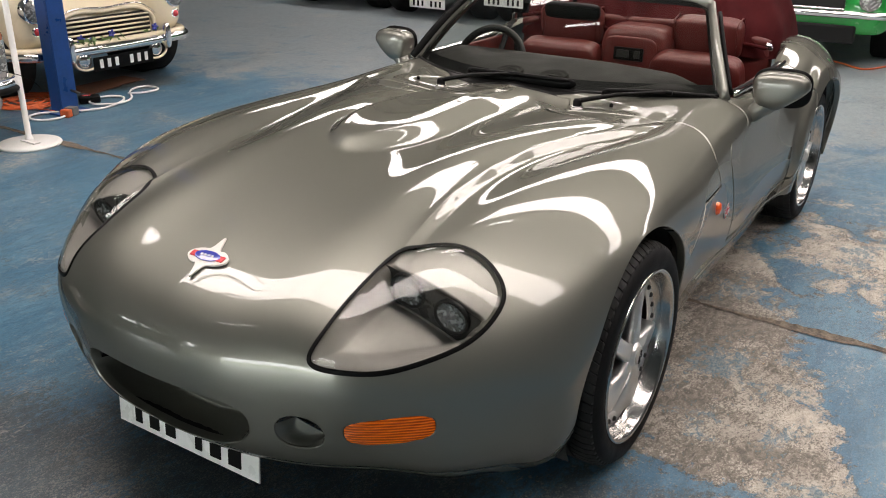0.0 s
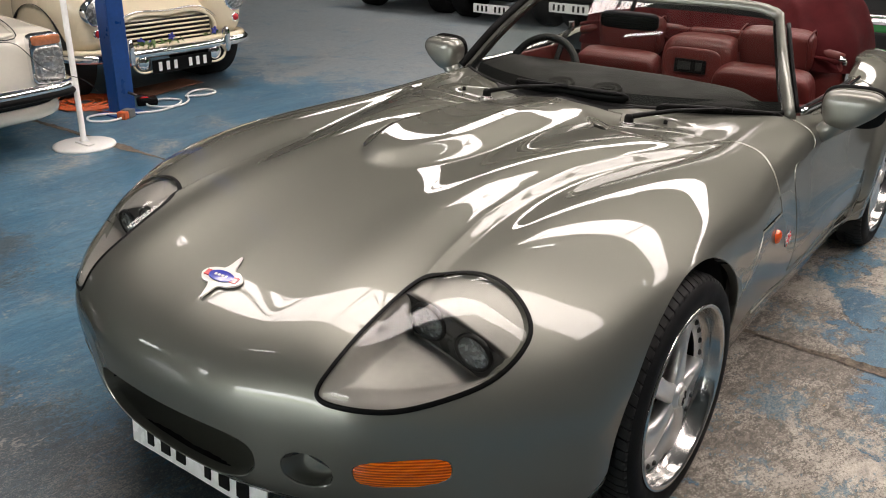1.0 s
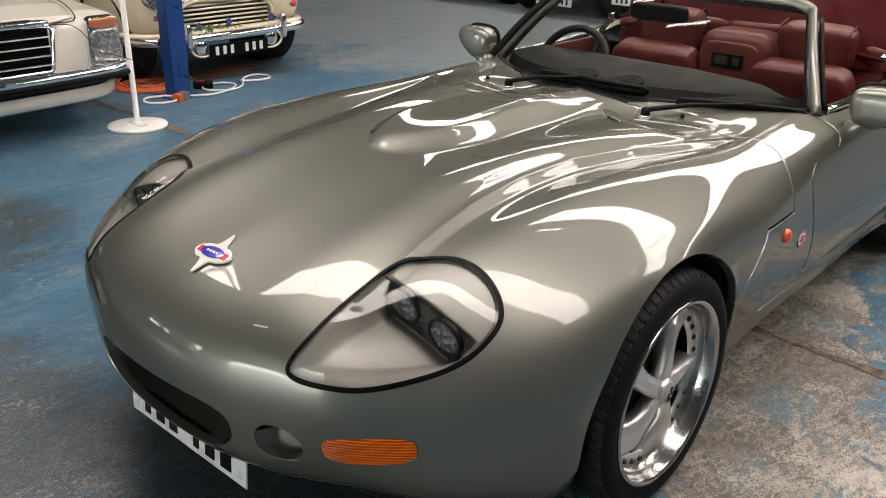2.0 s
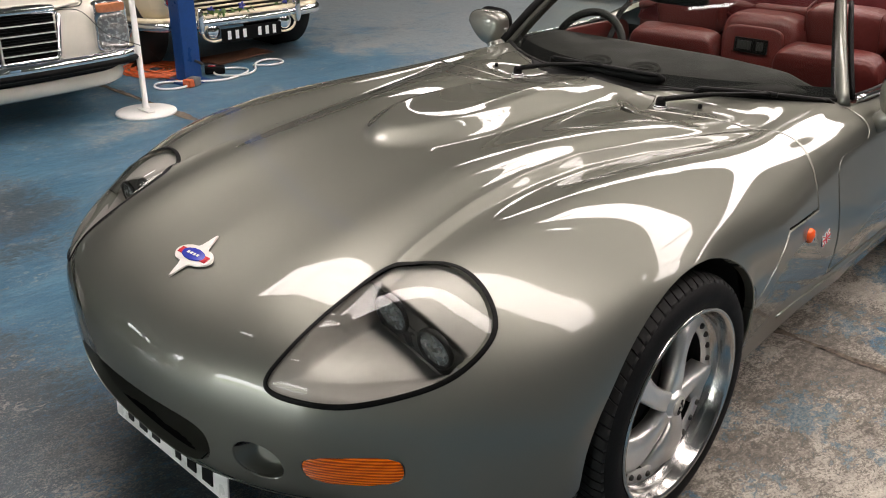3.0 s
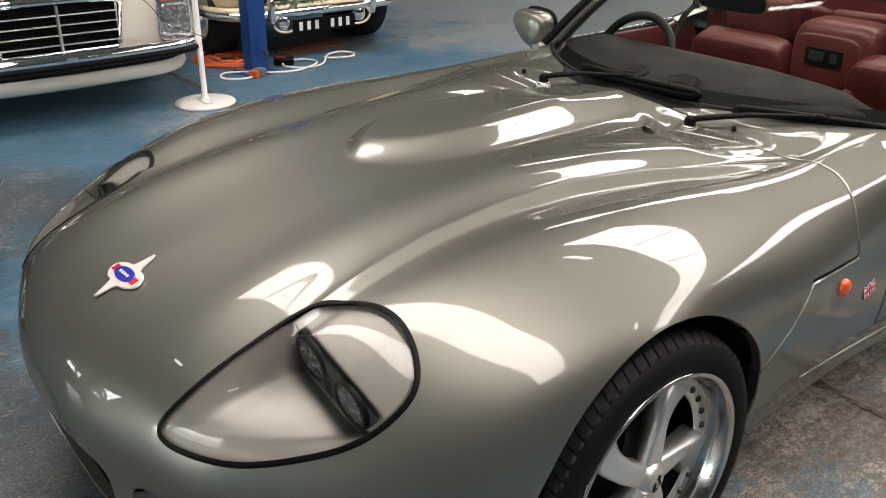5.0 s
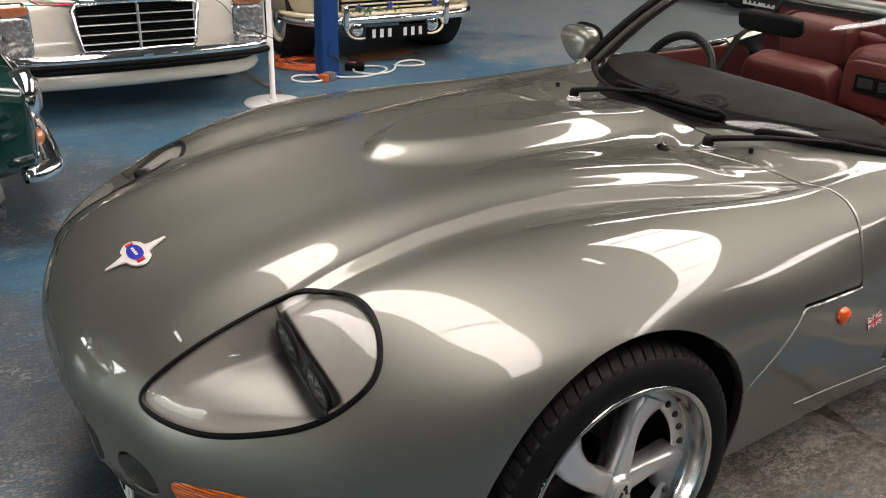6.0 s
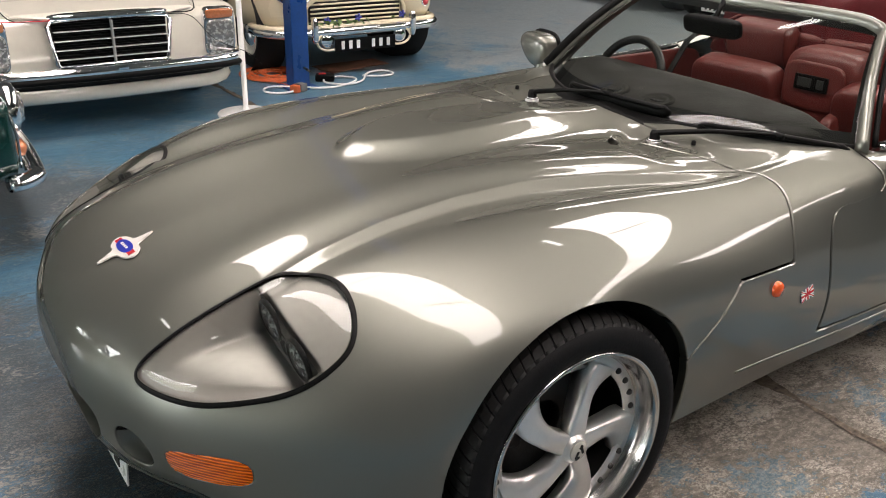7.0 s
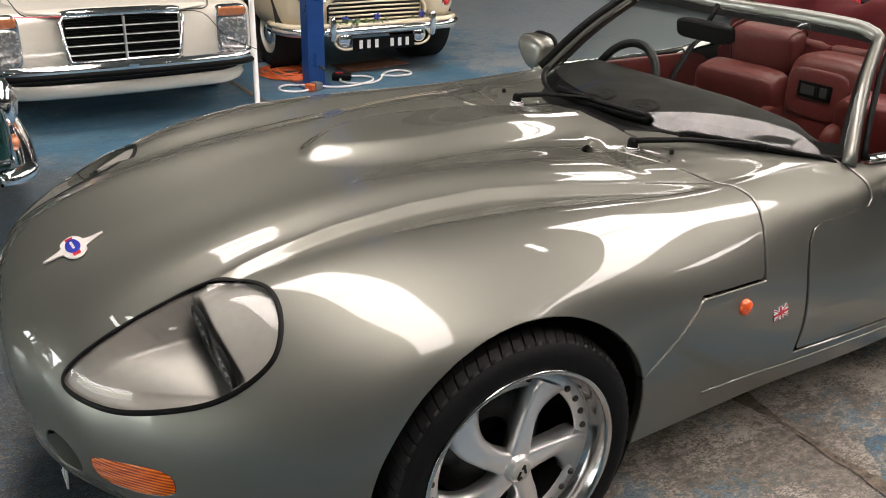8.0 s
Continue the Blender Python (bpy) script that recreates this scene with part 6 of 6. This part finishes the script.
def mini_car():
    """Dark green small car with chrome lamps and a wheel-arch trim."""
    car = empty("small_hatch", at_hall(-0.70, -2.36, 0, 180), "dark green small car with chrome lamps and white stripe", "car")
    part("body", loft([(0.045, 0.55, 0.36, 0.64, 5), (0.015, 0.645, 0.31, 0.70, 6), (-0.10, 0.69, 0.29, 0.745, 6), (-0.4, 0.705, 0.28, 0.79, 6), (-1.0, 0.71, 0.28, 0.86, 6), (-2.8, 0.70, 0.28, 0.86, 6), (-3.0, 0.62, 0.34, 0.82, 5)]), GREEN, car)
    cabin(car, [(-0.85, 0.58, 0.82, 0.86, 5), (-1.25, 0.54, 0.82, 1.32, 5), (-2.5, 0.54, 0.82, 1.33, 5), (-2.95, 0.60, 0.80, 0.86, 5)], GREEN, GLASS)
    for side in (1, -1):
        h = part("headlamp", lathe([(0.085, -0.09), (0.100, -0.03), (0.104, 0.0), (0.096, 0.018), (0.086, 0.022)], 36, "x"), CHROME, car, "round chrome headlamp")
        h.matrix_basis = pose(0.045, side * 0.52, 0.610)
        part("lamp_glass", lathe([(0.088, 0.016), (0.06, 0.04), (0.0, 0.052)], 32, "x"), SILVERED, h)
        part("side_light", lathe([(0.036, -0.02), (0.036, 0.014), (0.02, 0.028), (0.0, 0.032)], 24, "x"), AMBER_CLEAR, car, "pale amber side light").matrix_basis = pose(0.045, side * 0.55, 0.445)
        a = np.linspace(-0.25, math.pi + 0.25, 30)
        part("arch_trim", tube([(-0.46 + 0.315 * math.cos(t), side * 0.712, 0.265 + 0.315 * math.sin(t)) for t in a], 0.026, 8), GREYTRIM, car, "grey wheel arch trim")
        # the shade within the arch, modelled as a dark cup behind the trim
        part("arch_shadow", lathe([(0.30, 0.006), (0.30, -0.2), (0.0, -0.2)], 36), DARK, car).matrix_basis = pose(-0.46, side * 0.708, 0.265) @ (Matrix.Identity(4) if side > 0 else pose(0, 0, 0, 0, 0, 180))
        plain_wheel(car, -0.46, side * 0.720, 0.255, 0.15, side)
        plain_wheel(car, -2.45, side * 0.720, 0.255, 0.15, side)
        part("coach_line", tube(curve([(-0.10, side * 0.672, 0.640), (-0.4, side * 0.706, 0.640), (-1.2, side * 0.712, 0.645)], 12), 0.005, 6), WHITE, car)
        part("bonnet_stripe", boxes(((0.90, 0.10, 0.004), pose(-0.50, side * 0.42, 0.818, 0, 5.5, 0), 0)), WHITE, car, "white bonnet stripe")
        part("wing_seam", tube(curve([(0.030, side * 0.625, 0.38), (0.030, side * 0.635, 0.55), (-0.01, side * 0.61, 0.70)], 12), 0.006, 6), CHROME, car)
    g = part("grille", boxes(((0.03, 0.78, 0.17), pose(0.05, 0, 0.52), 0.02)), DARK, car, "dark grille with chrome bars")
    for k in range(5):
        part("bar", boxes(((0.012, 0.76, 0.010), pose(0.07, 0, 0.455 + k * 0.033), 0.003)), CHROME, g)
    part("grille_frame", tube([(0.06, -0.40, 0.44), (0.07, -0.36, 0.60), (0.07, 0, 0.615), (0.07, 0.36, 0.60), (0.06, 0.40, 0.44), (0.07, 0, 0.432)], 0.012, 8, True), CHROME, g)
    part("bumper", tube(bumper_path(0.70, 0.085, -0.02, 0.340, 0.10), 0.045, 10, flat=0.75), CHROME, car, "chrome bumper")
    return car


def parked_rear(u, v, name_label, half, paint, plate_v, plate_z, group="cars along the back"):
    """A dark car at the back of the hall, seen low down."""
    car = empty("parked_car", at_hall(u, v, 0, 0), name_label, "car", group)
    part("body", loft([(0.0, half - 0.06, 0.30, 0.62, 5), (-0.06, half, 0.26, 0.74, 6), (-0.5, half + 0.02, 0.24, 0.80, 6), (-3.6, half, 0.26, 0.80, 6), (-3.8, half - 0.1, 0.36, 0.74, 5)]), paint, car)
    cabin(car, [(-0.6, half - 0.12, 0.76, 0.80, 5), (-1.0, half - 0.18, 0.76, 1.25, 5), (-2.4, half - 0.18, 0.76, 1.28, 5), (-2.9, half - 0.1, 0.76, 0.82, 5)], paint)
    for side in (1, -1):
        plain_wheel(car, -0.30, side * (half + 0.01), 0.30, 0.22, side, DARKMETAL, DARKMETAL)
        plain_wheel(car, -2.9, side * (half + 0.01), 0.30, 0.22, side, DARKMETAL, DARKMETAL)
        part("tail_lamp", pad((0.05, 0.16, 0.07), 4, pose(0.0, side * (half - 0.22), 0.42), 12), RED_ENAMEL, car, "red tail lamp")
    part("bumper", tube(bumper_path(half, 0.06, -0.2, 0.36, 0.12), 0.03, 8), BLACK, car)
    if plate_z:
        bar_plate(car, pose(0.10, plate_v, plate_z), PLATE, BLACK, 0.52, 0.11)
    return car


def muscle_car():
    """Bright green coupe with a chrome bumper, nose towards the show car."""
    car = empty("green_coupe", at_hall(6.75, -0.22, 0, 0), "bright green coupe with chrome bumper and dark grille", "car")
    part("body", loft([(0.06, 0.70, 0.34, 0.66, 6), (0.0, 0.84, 0.30, 0.74, 7), (-0.5, 0.88, 0.26, 0.84, 7), (-4.2, 0.88, 0.28, 0.88, 7), (-4.5, 0.8, 0.36, 0.8, 6)]), BRIGHTGREEN, car)
    cabin(car, [(-1.4, 0.70, 0.84, 0.88, 5), (-2.0, 0.60, 0.84, 1.30, 5), (-3.1, 0.60, 0.84, 1.30, 5), (-3.9, 0.68, 0.84, 0.9, 5)], DARK)
    g = part("grille", boxes(((0.05, 0.95, 0.16), pose(0.075, 0, 0.605), 0.01)), DARK, car, "dark grille")
    part("grille_trim", tube([(0.10, -0.48, 0.53), (0.10, 0.48, 0.53), (0.10, 0.50, 0.68), (0.10, -0.50, 0.68)], 0.010, 6, True), CHROME, g)
    for side in (1, -1):
        h = part("headlamp", lathe([(0.085, 0.0), (0.095, 0.03), (0.085, 0.04)], 32, "x"), CHROME, car, "round headlamp")
        h.matrix_basis = pose(0.06, side * 0.68, 0.615)
        part("lamp_glass", lathe([(0.086, 0.03), (0.05, 0.05), (0.0, 0.058)], 28, "x"), SILVERED, h)
        plain_wheel(car, -0.85, side * 0.86, 0.32, 0.2, side)
        plain_wheel(car, -3.5, side * 0.86, 0.32, 0.2, side)
    part("bumper", tube(bumper_path(0.88, 0.14, -0.3, 0.495, 0.14), 0.032, 10), CHROME, car, "chrome bumper")
    part("air_dam", boxes(((0.06, 1.2, 0.16), pose(0.055, 0, 0.31), 0.02)), DARK, car)
    return car


saloon()
small_saloon()
garland()
mini_car()
parked_rear(7.35, -6.25, "black car in the back row of the hall", 0.72, BLACKPAINT, 0, 0)
parked_rear(7.25, -4.55, "black car with a white plate in the back row", 0.70, BLACKPAINT, -0.02, 0.175)
parked_rear(7.25, -3.0, "dark car with a white plate in the back row", 0.66, BLACKPAINT, -0.5, 0.27)
muscle_car()


# ---- stand, lift post and cables ----
def rope_stand():
    st = empty("rope_stand", at_hall(1.0, -3.465), "white rope stand on a round foot", "stand")
    part("foot", lathe([(0.0, 0.026), (0.05, 0.026), (0.16, 0.022), (0.185, 0.016), (0.19, 0.008), (0.188, 0.0), (0.0, 0.0)], 56, "z"), WHITE, st)
    part("tab", boxes(((0.05, 0.14, 0.010), pose(0.02, 0.04, 0.030), 0.003)), WHITE, st)
    part("pole", lathe([(0.0, 1.2), (0.016, 1.2), (0.018, 1.18), (0.018, 0.05), (0.026, 0.045), (0.028, 0.024)], 24, "z"), WHITE, st)
    return st


def lift_post():
    po = empty("lift_post", at_hall(1.655, -4.03), "blue painted steel vehicle lift post", "lift post")
    part("web", boxes(((0.13, 0.012, 4.2), pose(0, 0.065, 2.1), 0.002)), BLUE, po)
    for x in (-0.062, 0.062):
        part("flange", boxes(((0.010, 0.118, 4.2), pose(x, 0, 2.1), 0.002)), BLUE, po)
        part("lip", boxes(((0.035, 0.010, 4.2), pose(x * 0.72, -0.060, 2.1), 0.002)), BLUE, po)
    part("base_plate", boxes(((0.24, 0.24, 0.014), pose(0, 0, 0.007), 0.003)), BLUE, po)
    part("bolt", tube([(-0.02, 0.08, 0.16), (-0.02, 0.17, 0.15)], 0.010, 8), IRON, po)
    return po


def coil(name, centre, radii, turns, radius, mat, label, seed, tail=()):
    rnd = random.Random(seed)
    pts = []
    n = turns * 22
    for k in range(n):
        a = 2 * math.pi * k / 22
        r = 1 + 0.34 * math.sin(a * 0.37 + seed) + 0.10 * math.sin(a * 1.31 + 1) + rnd.uniform(-0.02, 0.02)
        pts.append((centre[0] + radii[0] * (r * math.cos(a) + 0.35 * math.sin(a * 0.21)), centre[1] + radii[1] * (r * math.sin(a) + 0.25 * math.cos(a * 0.29)), radius + 0.004 + 0.7 * radius * (k / n) * 2 + 0.006 * math.sin(a * 1.7)))
    pts += list(tail)
    me = mesh_of(name, *tube(pts, radius, 8), mat)
    ob = new(name, me)
    ob.matrix_world = HALL
    return tagged(ob, label, "cable")


def cables():
    coil("orange_cable", (-1.66, -4.50), (0.17, 0.20), 13, 0.0065, ORANGE_CABLE, "coiled orange extension cable on the floor", 2, curve([(-1.50, -4.50, 0.02), (-1.56, -4.25, 0.012), (-1.60, -3.95, 0.012)], 12))
    white = curve([(-1.62, -3.90, 0.03), (-1.50, -3.86, 0.012), (-1.36, -3.95, 0.012), (-1.42, -4.08, 0.012), (-1.62, -3.98, 0.014), (-1.82, -3.86, 0.012), (-2.02, -3.90, 0.012), (-2.16, -4.06, 0.012), (-2.05, -4.16, 0.014), (-1.88, -4.02, 0.016), (-1.98, -3.88, 0.016), (-2.20, -3.98, 0.012), (-2.36, -4.18, 0.012), (-2.50, -4.20, 0.012), (-2.52, -4.06, 0.012), (-2.36, -4.02, 0.014), (-2.26, -4.10, 0.014)], 150)
    ob = new("white_cable", mesh_of("white_cable", *tube([(x, y, max(z, 0.009)) for x, y, z in white], 0.008, 8), WHITE))
    ob.matrix_world = HALL
    tagged(ob, "white extension cable lying in loops on the floor", "cable")
    plug = empty("plug_block", at_hall(1.585, -3.885, 0.0, 20), "orange and grey plug block on the floor", "plug")
    part("orange_half", boxes(((0.05, 0.07, 0.055), pose(0.03, 0, 0.0285), 0.008)), ORANGE_CABLE, plug)
    part("grey_half", boxes(((0.07, 0.075, 0.06), pose(-0.032, 0, 0.031), 0.008)), GREYTRIM, plug)
    box_ = empty("power_box", at_hall(1.93, -4.12, 0.0, -30), "black and red power adapter box on the floor", "power box")
    part("case", boxes(((0.15, 0.085, 0.055), pose(0, 0, 0.0275), 0.012), smooth=True), BLACK, box_)
    part("red_band", boxes(((0.06, 0.03, 0.008), pose(0.02, 0, 0.058), 0.003)), RED_ENAMEL, box_)
    red = curve([(-6.7, 0.10, 0.012), (-7.0, 0.20, 0.012), (-6.75, 0.48, 0.012), (-7.1, 0.70, 0.012), (-7.3, 1.1, 0.012)], 40)
    ob = new("red_cable", mesh_of("red_cable", *tube([(x, y, 0.01) for x, y, z in red], 0.009, 6), ORANGE_CABLE))
    ob.matrix_world = HALL
    tagged(ob, "orange-red cable across the floor", "cable")


def floor_board():
    board = part("floor_board", boxes(((0.62, 0.26, 0.006), pose(0, 0, 0.003), 0.002), ((0.34, 0.20, 0.005), pose(0.16, 0.10, 0.0085, 0, 0, 9), 0.002)), BOARD, None)
    board.matrix_basis = at_hall(2.40, -4.56, 0.0, 4)
    tagged(board, "rust-brown hardboard sheets lying on the floor", "board")


def floor_joint():
    """The broken joint that runs across the floor."""
    rnd = random.Random(11)
    verts, n = [], 620
    for k in range(n):
        v = -9 + 15 * k / (n - 1)
        drift = 1.115 + 0.03 * noise.noise(Vector((v * 1.1, 0, 3))) + 0.008 * noise.noise(Vector((v * 9, 0, 8))) + 0.02 * smoothstep(-1, -4, v)
        w = 0.008 + 0.034 * max(0, noise.noise(Vector((v * 2.9, 4, 1))) + 0.3) + rnd.uniform(0, 0.006)
        for d in (-1, 0, 1):
            verts.append((-(drift + d * w + rnd.uniform(-0.006, 0.006)), v, 0.0035 - 0.002 * (d == 0)))
    ob = new("floor_joint", mesh_of("floor_joint", verts, [f[::-1] for f in grid_faces(n, 3)], JOINT))
    ob.matrix_world = HALL
    tagged(ob, "dark crumbling joint between floor slabs", "floor joint", kind="structure")


rope_stand()
lift_post()
cables()
floor_joint()
floor_board()
